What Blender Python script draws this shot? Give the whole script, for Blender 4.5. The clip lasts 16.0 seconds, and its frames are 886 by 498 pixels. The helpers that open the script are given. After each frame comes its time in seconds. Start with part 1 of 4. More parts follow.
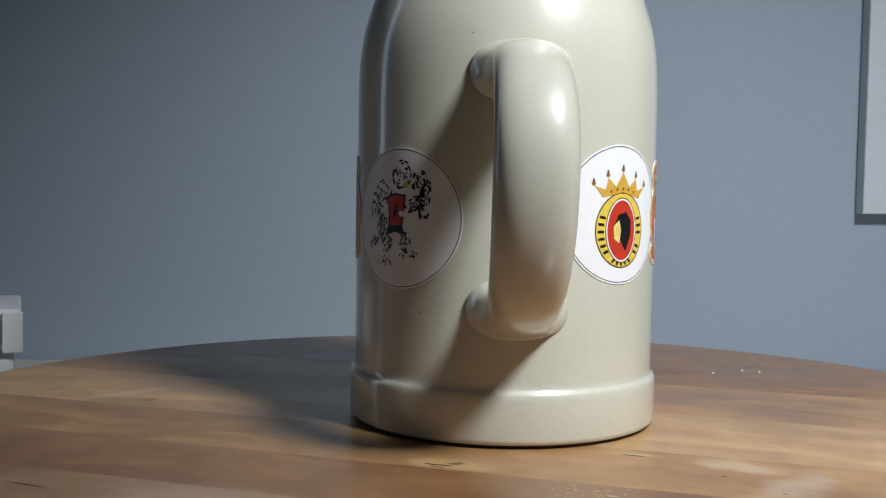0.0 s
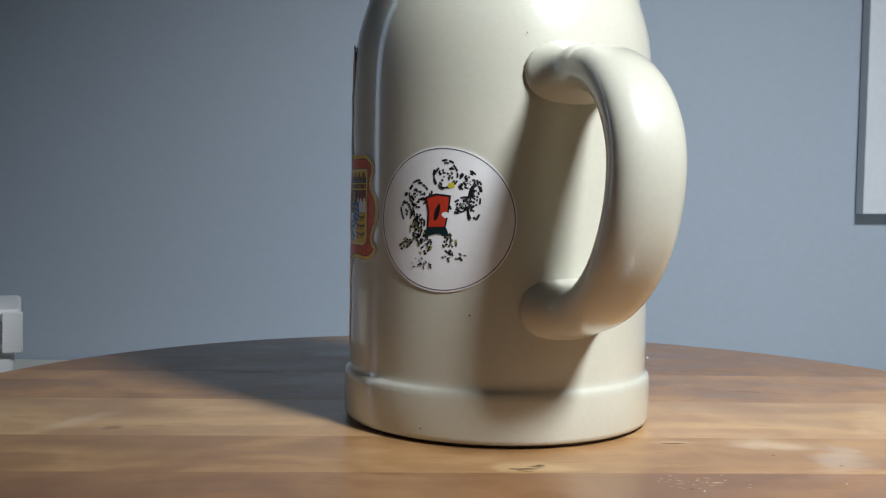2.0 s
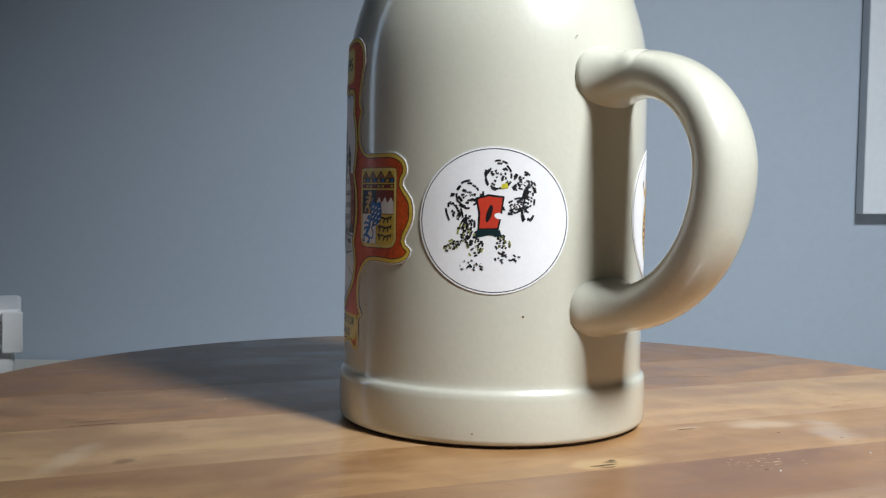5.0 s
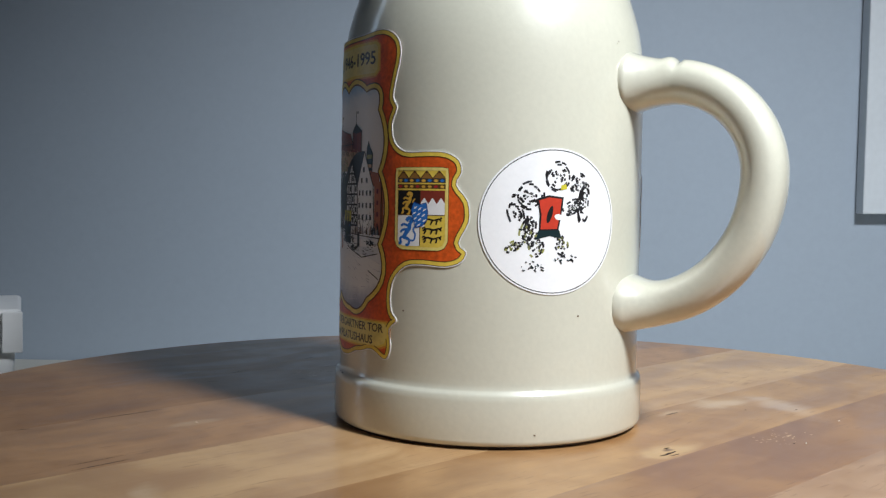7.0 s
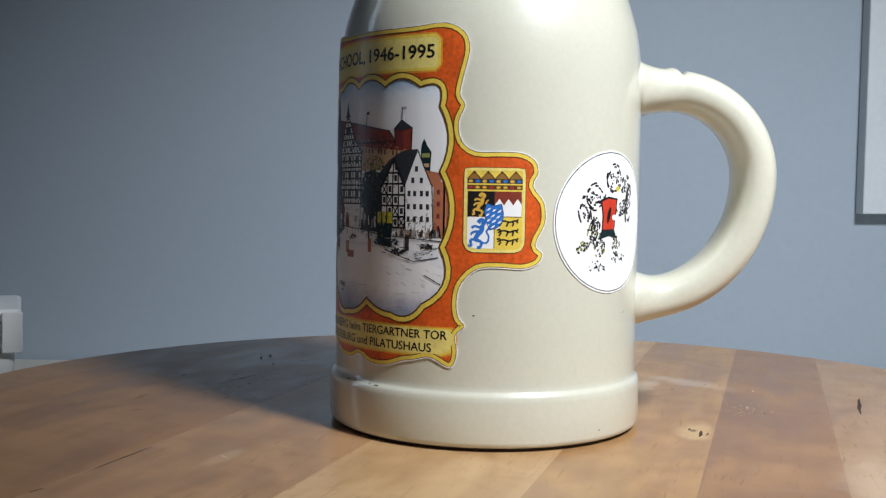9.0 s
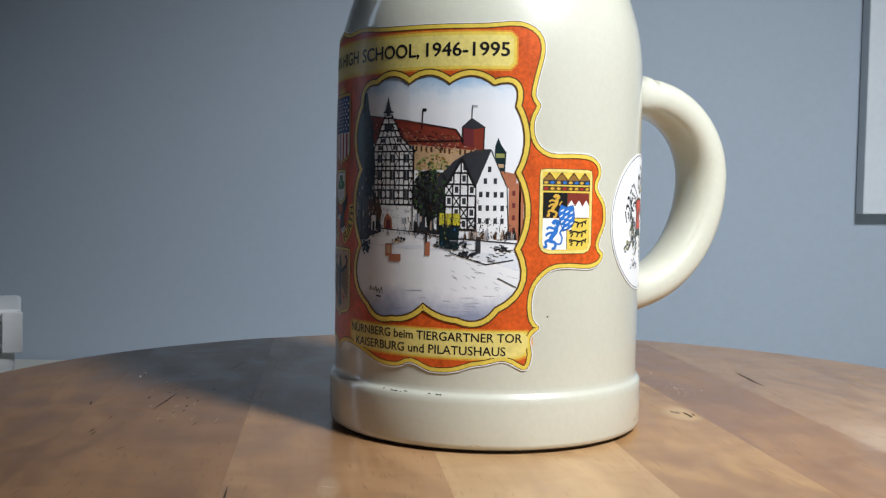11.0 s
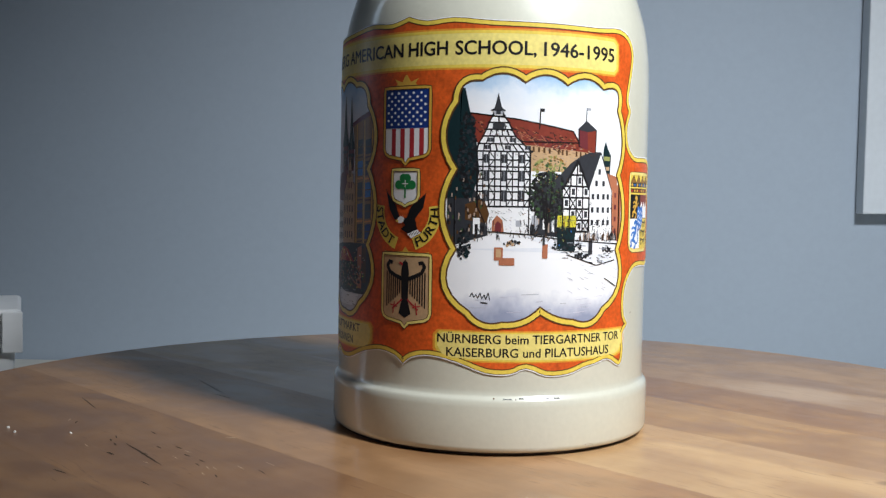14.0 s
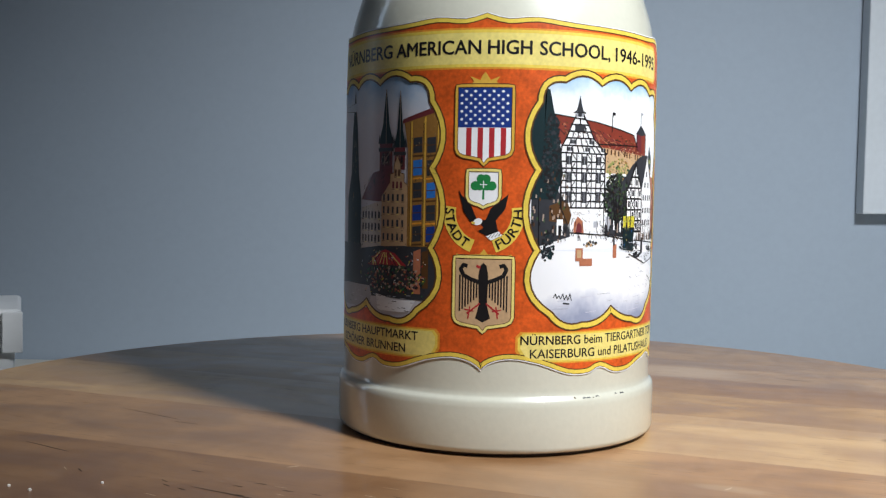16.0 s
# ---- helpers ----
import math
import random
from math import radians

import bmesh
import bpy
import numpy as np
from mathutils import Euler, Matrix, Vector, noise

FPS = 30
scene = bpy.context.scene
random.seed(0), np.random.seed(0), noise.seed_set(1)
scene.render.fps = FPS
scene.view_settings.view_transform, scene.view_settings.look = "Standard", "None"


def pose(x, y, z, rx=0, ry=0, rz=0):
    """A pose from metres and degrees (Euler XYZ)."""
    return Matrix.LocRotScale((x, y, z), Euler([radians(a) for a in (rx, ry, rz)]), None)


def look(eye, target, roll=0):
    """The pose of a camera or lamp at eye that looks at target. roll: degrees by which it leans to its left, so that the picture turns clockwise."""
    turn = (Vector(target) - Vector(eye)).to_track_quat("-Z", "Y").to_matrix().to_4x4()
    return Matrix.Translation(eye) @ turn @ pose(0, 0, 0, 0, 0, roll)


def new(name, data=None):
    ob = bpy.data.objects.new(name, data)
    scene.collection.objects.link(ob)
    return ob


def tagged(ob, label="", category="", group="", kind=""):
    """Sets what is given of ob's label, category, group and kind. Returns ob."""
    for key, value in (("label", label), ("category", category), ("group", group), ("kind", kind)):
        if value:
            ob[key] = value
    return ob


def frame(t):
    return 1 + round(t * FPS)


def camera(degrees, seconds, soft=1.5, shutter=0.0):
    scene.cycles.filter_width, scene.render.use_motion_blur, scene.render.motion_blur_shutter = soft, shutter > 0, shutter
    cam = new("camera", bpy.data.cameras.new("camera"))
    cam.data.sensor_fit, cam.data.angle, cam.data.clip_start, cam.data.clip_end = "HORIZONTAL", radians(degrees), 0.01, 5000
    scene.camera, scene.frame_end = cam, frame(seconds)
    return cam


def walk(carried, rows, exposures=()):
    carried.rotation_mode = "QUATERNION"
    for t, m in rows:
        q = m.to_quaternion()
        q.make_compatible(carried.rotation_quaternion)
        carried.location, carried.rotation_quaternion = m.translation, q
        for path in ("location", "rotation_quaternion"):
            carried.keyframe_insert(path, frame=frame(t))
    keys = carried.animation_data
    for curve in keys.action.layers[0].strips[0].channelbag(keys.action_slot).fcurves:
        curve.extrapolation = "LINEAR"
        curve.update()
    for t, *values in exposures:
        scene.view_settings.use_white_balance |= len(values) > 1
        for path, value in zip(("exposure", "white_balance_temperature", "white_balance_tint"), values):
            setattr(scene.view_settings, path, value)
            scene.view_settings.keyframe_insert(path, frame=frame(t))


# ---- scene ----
# the turntable's axis is the z axis; its top lies at TOP above the floor
TOP = 0.95
EYE = (-0.0223, -0.3876, TOP + 0.0834)
TILT, ROLL = 0.0485, 1.011
MUG = (0.00161, 0.00553)          # the stein's axis on the turntable
# degrees by which the turntable has been turned, second by second
TURN = [(0, 2.83), (0.5, 5.69), (1, 11.19), (1.5, 17.54), (2, 23.04), (2.5, 28.88), (3, 31.21), (3.5, 33.63), (4, 35.98),
        (6.5, 58.95), (7, 65.15), (7.5, 71.24), (8, 77.98), (8.5, 85.27), (9, 91.89), (11.5, 122.29), (12, 127.27),
        (12.5, 131.75), (13, 137.85), (13.5, 144.74), (14, 153.91), (14.5, 160.12), (15, 164.97), (15.5, 171.12), (16, 178.99)]

cam = camera(47.40, 16.0, soft=1.3)
AIM = look(EYE, (EYE[0], EYE[1] + math.cos(TILT), EYE[2] - math.sin(TILT)), ROLL)
walk(cam, [(0.0, AIM), (16.0, AIM)],
     [(0, -.60), (.5, -.60), (1, -.45), (1.5, -.35), (2, -.30), (2.5, -.27), (4, -.26), (16, -.26)])

# ---- light ----
world = bpy.data.worlds.new("world")
scene.world = world
world.use_nodes = True
sky = world.node_tree.nodes.new("ShaderNodeTexSky")
sky.sky_type, sky.sun_disc, sky.sun_elevation, sky.sun_rotation = "NISHITA", False, radians(35), radians(150)
world.node_tree.links.new(sky.outputs[0], world.node_tree.nodes["Background"].inputs[0])
world.node_tree.nodes["Background"].inputs[1].default_value = 0.05

spot = bpy.data.lights.new("desk_lamp_light", "SPOT")
spot.energy, spot.color, spot.shadow_soft_size = 51, (0.895, 0.948, 1.0), 0.068
spot.spot_size, spot.spot_blend = radians(83), 1.0
new("desk_lamp_light", spot).matrix_world = look((0.35, -0.40, TOP + 0.60), (0.185, 0.13, TOP + 0.03))

pane = bpy.data.lights.new("window_light", "AREA")
pane.shape, pane.size, pane.size_y, pane.energy, pane.color = "RECTANGLE", 0.48, 1.12, 4.0, (0.58, 0.76, 1.0)
new("window_light", pane).matrix_world = look((-1.5, 0.49, 1.52), (-1.5, -1.0, 1.52))


# ---- materials ----
def shader(name, colour, rough=0.5, metal=0.0, coat=0.0):
    m = bpy.data.materials.new(name)
    m.use_nodes = True
    b = m.node_tree.nodes["Principled BSDF"]
    b.inputs["Base Color"].default_value = (*colour, 1)
    b.inputs["Roughness"].default_value, b.inputs["Metallic"].default_value = rough, metal
    b.inputs["Coat Weight"].default_value, b.inputs["Coat Roughness"].default_value = coat, 0.07
    return m, m.node_tree.nodes, m.node_tree.links, b


def speckled(name, colour, rough=0.5, scale=60.0, vary=0.12, bump=0.0, coat=0.0, fine=9.0):
    """A plain colour that wavers at two scales, with a little relief."""
    m, nodes, links, b = shader(name, colour, rough, 0, coat)
    co = nodes.new("ShaderNodeTexCoord")
    one, two = nodes.new("ShaderNodeTexNoise"), nodes.new("ShaderNodeTexNoise")
    one.inputs["Scale"].default_value, two.inputs["Scale"].default_value = scale, scale * fine
    one.inputs["Detail"].default_value = 4
    for n in (one, two):
        links.new(co.outputs["Object"], n.inputs["Vector"])
    both = nodes.new("ShaderNodeMath")
    both.operation = "ADD"
    links.new(one.outputs[0], both.inputs[0])
    links.new(two.outputs[0], both.inputs[1])
    ramp = nodes.new("ShaderNodeMapRange")
    ramp.inputs["From Min"].default_value, ramp.inputs["From Max"].default_value = 0.6, 1.4
    ramp.inputs["To Min"].default_value, ramp.inputs["To Max"].default_value = 1 - vary, 1 + vary
    links.new(both.outputs[0], ramp.inputs["Value"])
    mix = nodes.new("ShaderNodeVectorMath")
    mix.operation = "SCALE"
    mix.inputs[0].default_value = colour
    links.new(ramp.outputs[0], mix.inputs["Scale"])
    links.new(mix.outputs[0], b.inputs["Base Color"])
    if bump:
        bp = nodes.new("ShaderNodeBump")
        bp.inputs["Strength"].default_value, bp.inputs["Distance"].default_value = bump, 0.001
        links.new(both.outputs[0], bp.inputs["Height"])
        links.new(bp.outputs[0], b.inputs["Normal"])
    return m


def wood(name, dark, pale, seed):
    """Varnished maple: cloudy figure along the grain, fine pores, knots and worn places at fixed spots of the board."""
    m, nodes, links, b = shader(name, pale, 0.42, 0, 0.35)
    b.inputs["Coat Roughness"].default_value = 0.16

    def math_node(op, x, y=0.0, z=0.0, clamp=False):
        n = nodes.new("ShaderNodeMath")
        n.operation, n.use_clamp = op, clamp
        for i, v in enumerate((x, y, z)):
            if isinstance(v, (int, float)):
                n.inputs[i].default_value = v
            else:
                links.new(v, n.inputs[i])
        return n.outputs[0]

    def spread(v, lo, hi, to_lo=0.0, to_hi=1.0):
        n = nodes.new("ShaderNodeMapRange")
        n.interpolation_type = "SMOOTHSTEP"
        for i, w in enumerate((lo, hi, to_lo, to_hi)):
            n.inputs[i + 1].default_value = w
        links.new(v, n.inputs[0])
        return n.outputs[0]

    def blend(fac, one, two):
        n = nodes.new("ShaderNodeMix")
        n.data_type = "RGBA"
        links.new(fac, n.inputs[0])
        for k, v in ((6, one), (7, two)):
            if isinstance(v, tuple):
                n.inputs[k].default_value = (*v, 1)
            else:
                links.new(v, n.inputs[k])
        return n.outputs[2]

    co = nodes.new("ShaderNodeTexCoord")
    turn = nodes.new("ShaderNodeMapping")
    turn.inputs["Rotation"].default_value, turn.inputs["Location"].default_value = (0, 0, radians(20)), (seed * .37, seed * .19, seed * 1.7)
    links.new(co.outputs["Object"], turn.inputs["Vector"])
    warp = nodes.new("ShaderNodeTexNoise")
    warp.inputs["Scale"].default_value, warp.inputs["Detail"].default_value = 9, 2
    links.new(turn.outputs[0], warp.inputs["Vector"])
    bent = nodes.new("ShaderNodeVectorMath")
    bent.operation = "MULTIPLY_ADD"
    bent.inputs[1].default_value = (.02, .02, 0)
    links.new(warp.outputs["Color"], bent.inputs[0])
    links.new(turn.outputs[0], bent.inputs[2])

    def grain(sx, sy, detail, twist=0.3):
        mp, n = nodes.new("ShaderNodeMapping"), nodes.new("ShaderNodeTexNoise")
        mp.inputs["Scale"].default_value = (sx, sy, 1)
        n.inputs["Scale"].default_value, n.inputs["Detail"].default_value, n.inputs["Distortion"].default_value = 1, detail, twist
        links.new(bent.outputs[0], mp.inputs["Vector"])
        links.new(mp.outputs[0], n.inputs["Vector"])
        return n.outputs[0]
    cloud, figure, streak, pore = grain(14, 30, 4, 1.2), grain(55, 38, 5, .8), grain(9, 150, 5), grain(90, 700, 2, 0)
    tone = math_node("MULTIPLY_ADD", cloud, .60, math_node("MULTIPLY_ADD", figure, .26, math_node("MULTIPLY", streak, .14)))
    colour = blend(spread(tone, .32, .68), dark, pale)
    fleck = math_node("MULTIPLY", spread(pore, .60, .72), spread(cloud, .35, .6))
    colour = blend(math_node("MULTIPLY", fleck, .40), colour, (dark[0] * .55, dark[1] * .5, dark[2] * .45))
    # knots, pale swirls and places where the varnish is worn: x, y, half length, half width in mm, lean, colour, strength
    for x, y, long, wide, lean, tint, force in ((-151, 42, 19, 6, 38, (.62, .44, .27), .8), (-140, 27, 5, 3, 20, (.17, .085, .035), .6),
                                                (-22, -71, 17, 7, -18, (.66, .45, .22), .6), (-21, -70.5, 3.4, 1.8, -20, (.11, .05, .02), .85), (70, -72, 20, 10, -30, (.64, .47, .30), .7),
                                                (80, -95, 34, 10, 40, (.60, .47, .36), .5), (-66, 94, 13, 4, -20, (.55, .38, .23), .4), (40, -58, 12, 3, -20, (.60, .42, .24), .6),
                                                (84, 112, 34, 13, -25, (.19, .09, .04), .4), (-95, -112, 40, 20, -20, (.60, .45, .32), .4), (108, 12, 24, 8, -30, (.30, .17, .08), .4)):
        mp = nodes.new("ShaderNodeMapping")
        mp.vector_type = "TEXTURE"
        mp.inputs["Location"].default_value, mp.inputs["Rotation"].default_value = (x / 1000, y / 1000, 0), (0, 0, radians(lean))
        mp.inputs["Scale"].default_value = (long / 1000, wide / 1000, 1)
        links.new(co.outputs["Object"], mp.inputs["Vector"])
        far = nodes.new("ShaderNodeVectorMath")
        far.operation = "LENGTH"
        links.new(mp.outputs[0], far.inputs[0])
        ragged = math_node("ADD", far.outputs["Value"], math_node("MULTIPLY_ADD", figure, 1.7, math_node("MULTIPLY_ADD", streak, .9, -1.3)))
        colour = blend(math_node("MULTIPLY", spread(ragged, 1.1, .25), force), colour, tint)
    links.new(colour, b.inputs["Base Color"])
    links.new(spread(cloud, .3, .7, .30, .50), b.inputs["Roughness"])
    links.new(spread(figure, .35, .7, .13, .24), b.inputs["Coat Roughness"])
    bp = nodes.new("ShaderNodeBump")
    bp.inputs["Strength"].default_value, bp.inputs["Distance"].default_value = 0.10, 0.0005
    links.new(math_node("ADD", streak, math_node("MULTIPLY", pore, .4)), bp.inputs["Height"])
    links.new(bp.outputs[0], b.inputs["Normal"])
    return m


PAINT = speckled("matt_wall_paint", (0.312, 0.366, 0.432), 0.85, 3.0, 0.03, 0.03, fine=60)
CEILING_PAINT = speckled("ceiling_paint", (0.75, 0.75, 0.73), 0.9, 3.0, 0.04)
FLOOR_TILE = speckled("floor_vinyl", (0.30, 0.27, 0.24), 0.6, 5.0, 0.1)
LAMINATE = speckled("cream_laminate", (0.62, 0.60, 0.54), 0.4, 40, 0.06)
CABINET = speckled("white_cabinet_paint", (0.7, 0.7, 0.68), 0.5, 10, 0.04)
GLAZE = speckled("cream_salt_glaze", (0.635, 0.622, 0.515), 0.36, 18, 0.04, 0.03, 1.0, fine=30)
GLAZE.node_tree.nodes["Principled BSDF"].inputs["Coat Roughness"].default_value = 0.11
PLASTIC = speckled("white_plastic", (0.84, 0.85, 0.86), 0.4, 20, 0.03)
FRAME_PAINT = speckled("pale_grey_frame_paint", (0.52, 0.56, 0.60), 0.5, 20, 0.05)
DARK_WOOD = speckled("dark_scratch", (0.05, 0.028, 0.015), 0.7, 300, 0.3)
PALE_WOOD = speckled("worn_pale_wood", (0.56, 0.40, 0.26), 0.45, 200, 0.15)
CRUMB = speckled("pale_crumb", (0.75, 0.72, 0.66), 0.8, 300, 0.2)
# near black: the shade of the gap under the stein, as colour
GAP_SHADE = speckled("foot_gap_shade", (0.05, 0.035, 0.03), 0.8, 100, 0.2)


# ---- helpers for meshes ----
def mesh(name, bm, material, smooth=False):
    me = bpy.data.meshes.new(name)
    bmesh.ops.recalc_face_normals(bm, faces=bm.faces)
    bm.to_mesh(me)
    bm.free()
    for m in material if isinstance(material, (list, tuple)) else [material]:
        me.materials.append(m)
    if smooth:
        for f in me.polygons:
            f.use_smooth = True
    return me


def part(name, bm, material, parent, label="", smooth=False):
    ob = new(name, mesh(name, bm, material, smooth))
    ob.parent = parent
    return tagged(ob, label)


def box(bm, x0, x1, y0, y1, z0, z1, bevel=0.0):
    geom = bmesh.ops.create_cube(bm, size=1.0, matrix=Matrix.Translation(((x0 + x1) / 2, (y0 + y1) / 2, (z0 + z1) / 2))
                                 @ Matrix.Diagonal((x1 - x0, y1 - y0, z1 - z0, 1)))
    if bevel:
        edges = list({e for v in geom["verts"] for e in v.link_edges})
        bmesh.ops.bevel(bm, geom=edges, offset=bevel, segments=2, affect="EDGES", profile=0.5)
    return bm


def slab(name, material, label, *size, bevel=0.0):
    return tagged(new(name, mesh(name, box(bmesh.new(), *size, bevel=bevel), material)), label, kind="structure")


# ---- the room ----
W, E, S, N, HIGH = -2.2, 3.4, -4.6, 0.47, 2.6
slab("floor", FLOOR_TILE, "plain brown vinyl floor of the room", W - .1, E + .1, S - .1, N + .1, -.1, 0)
slab("ceiling", CEILING_PAINT, "plain white painted ceiling", W - .1, E + .1, S - .1, N + .1, HIGH, HIGH + .1)
bm = bmesh.new()          # the north wall with its window opening, far to the side
for s in ((W - .1, -1.75, 0, HIGH), (-1.25, E + .1, 0, HIGH), (-1.75, -1.25, 0, 0.95), (-1.75, -1.25, 2.1, HIGH)):
    box(bm, s[0], s[1], N, N + .1, s[2], s[3])
tagged(new("wall_north", mesh("wall_north", bm, PAINT)), "matt blue-grey painted wall behind the stein", kind="structure")
slab("wall_south", PAINT, "matt blue-grey painted wall", W - .1, E + .1, S - .1, S, 0, HIGH)
slab("wall_east", PAINT, "matt blue-grey painted wall", E, E + .1, S, N, 0, HIGH)
slab("wall_west", PAINT, "matt blue-grey painted wall", W - .1, W, S, N, 0, HIGH)

# ---- counter ----
counter = tagged(new("kitchen_counter"), "cream laminate counter against the blue-grey wall", "counter")
part("worktop", box(bmesh.new(), -1.3, 1.3, N - .76, N - .002, .854, .892, bevel=.004), LAMINATE, counter, "cream laminate worktop")
part("cabinet_body", box(bmesh.new(), -1.28, 1.28, N - .72, N - .002, .004, .852), CABINET, counter, "white cabinet body")


# ---- tub ----
def ring_solid(bm, profile, steps=64):
    """A solid of revolution round z from (radius, height) pairs."""
    rows = [[bm.verts.new((r * math.cos(a), r * math.sin(a), z)) for a in (2 * math.pi * i / steps for i in range(steps))] for r, z in profile]
    for lo, hi in zip(rows, rows[1:]):
        for i in range(steps):
            bm.faces.new((lo[i], lo[(i + 1) % steps], hi[(i + 1) % steps], hi[i]))
    bm.faces.new(rows[0][::-1])
    bm.faces.new(rows[-1])
    return bm


def taper_box(lo, hi, bevel):
    """A box from two rectangles (x0, x1, y0, y1, z), rounded at its edges."""
    bm = bmesh.new()
    rows = [[bm.verts.new((x, y, z)) for x, y in ((x0, y0), (x1, y0), (x1, y1), (x0, y1))] for x0, x1, y0, y1, z in (lo, hi)]
    for i in range(4):
        bm.faces.new((rows[0][i], rows[0][(i + 1) % 4], rows[1][(i + 1) % 4], rows[1][i]))
    bm.faces.new(rows[0][::-1])
    bm.faces.new(rows[1])
    bmesh.ops.bevel(bm, geom=list(bm.edges), offset=bevel, segments=3, affect="EDGES", profile=0.5)
    return bm


tub = tagged(new("plastic_tub"), "white plastic food box with a clip lid on the counter", "food box")
tub.matrix_world = pose(-.2785, .226, .892, 0, 0, 22.6)
part("tub_body", taper_box((-.124, -.0065, .0055, .085, 0), (-.128, -.0030, .002, .090, .0655), .004), PLASTIC, tub, "white tapered box body", True)
lid = part("lid", taper_box((-.130, -.0006, -.0005, .092, .0640), (-.130, -.0010, 0, .092, .0706), .0026), PLASTIC, tub, "white lid with a rounded rim", True)
part("clip", taper_box((-.0115, .0002, -.0032, .0002, .0440), (-.0115, .0002, -.0036, .0005, .0690), .0008), PLASTIC, lid, "white hinged clip")

# ---- picture frame on the wall ----
art = tagged(new("wall_frame"), "pale grey framed panel hanging on the wall", "frame")
art.location = (0.3268, N - .0165, 1.0280)
bm = bmesh.new()
for s in ((0, .030, 0, .60), (.37, .40, 0, .60), (.030, .37, 0, .030), (.030, .37, .57, .60)):
    box(bm, s[0], s[1], 0, .016, s[2], s[3], bevel=.0012)
part("frame_border", bm, FRAME_PAINT, art, "pale grey painted border")
part("panel", box(bmesh.new(), .029, .371, .006, .0155, .029, .571), FRAME_PAINT, art)


# ---- turntable ----
def stave(v0, v1, radius, depth=0.022, grain=-20.0):
    """One stave of the round board: the strip between v0 and v1 across the grain, its outer end rounded."""
    bm = bmesh.new()
    rings = []
    turn = Matrix.Rotation(radians(grain), 3, "Z")
    aside = (turn.inverted() @ SET_OFF)[1]
    v0, v1 = v0 - aside, v1 - aside
    for r, z in ((radius - .003, -depth), (radius, -depth + .003), (radius, -.004), (radius - .0007, -.0018), (radius - .0022, -.0006), (radius - .0045, 0)):
        a, b = (math.asin(max(-1, min(1, v / r))) for v in (v0, v1))
        arc = [a + (b - a) * i / 14 for i in range(15)]
        pts = [(r * math.cos(t), r * math.sin(t)) for t in arc] + [(-r * math.cos(t), r * math.sin(t)) for t in arc[::-1]]
        rings.append([bm.verts.new(turn @ Vector((x, y, z)) + SET_OFF) for x, y in pts])
    n = len(rings[0])
    for lo, hi in zip(rings, rings[1:]):
        for i in range(n):
            bm.faces.new((lo[i], lo[(i + 1) % n], hi[(i + 1) % n], hi[i]))
    bm.faces.new(rings[0][::-1])
    bm.faces.new(rings[-1])
    bmesh.ops.remove_doubles(bm, verts=bm.verts, dist=1e-6)
    return bm


turntable = tagged(new("turntable"), "round varnished maple turntable board of glued staves", "turntable")
turntable.location = (0, 0, TOP)
RADIUS, SET_OFF = 0.2463, Vector((0, -.0055, 0))        # the board sits a little off its bearing's axis
# the staves, one after another across the grain: outer edge, darker and paler colour of the wood
STAVES = [(-.1800, (.27, .14, .065), (.41, .25, .14)), (-.1230, (.28, .145, .068), (.42, .26, .15)), (-.0810, (.24, .108, .044), (.37, .20, .093)), (-.0340, (.31, .15, .056), (.48, .28, .125)),
          (.0305, (.42, .23, .10), (.60, .385, .195)), (.0960, (.28, .14, .06), (.46, .255, .122)), (.1580, (.21, .095, .038), (.335, .175, .078)), (.2065, (.20, .092, .038), (.32, .17, .078)),
          (RADIUS - .0004 - .0052, (.22, .105, .045), (.34, .19, .09))]
before = -RADIUS + .0004 - .0052
for k, (after, dark, pale) in enumerate(STAVES):
    part("stave", stave(before + .00001, after - .00001, RADIUS), wood("varnished_maple", dark, pale, k + 1), turntable)
    before = after
part("bearing", ring_solid(bmesh.new(), [(.085, -.0578), (.085, -.042), (.07, -.040), (.07, -.0222)]), CABINET, turntable, "pale bearing plate under the board")



def sliver(x0, y0, x1, y1, wide, name, material, text=""):
    """A thin mark on the board, in millimetres from its centre."""
    a, d = Vector((x0, y0, 0)), Vector((x1 - x0, y1 - y0, 0))
    n = Vector((-d[1], d[0], 0)).normalized()
    bm, up, lo = bmesh.new(), [], []
    for k in range(9):
        t = k / 8
        w = wide * .75 * (math.sin(math.pi * t) ** .6 + .05) * (.8 + .4 * noise.noise((x0 + k, y0, 0)))
        mid = a + d * t + n * wide * .25 * noise.noise((x1, k * .5, y1))
        up.append(bm.verts.new(((mid + n * w / 2) / 1000) + Vector((0, 0, .00004))))
        lo.append(bm.verts.new(((mid - n * w / 2) / 1000) + Vector((0, 0, .00004))))
    for k in range(8):
        bm.faces.new((lo[k], lo[k + 1], up[k + 1], up[k]))
    part(name, bm, material, turntable, text)


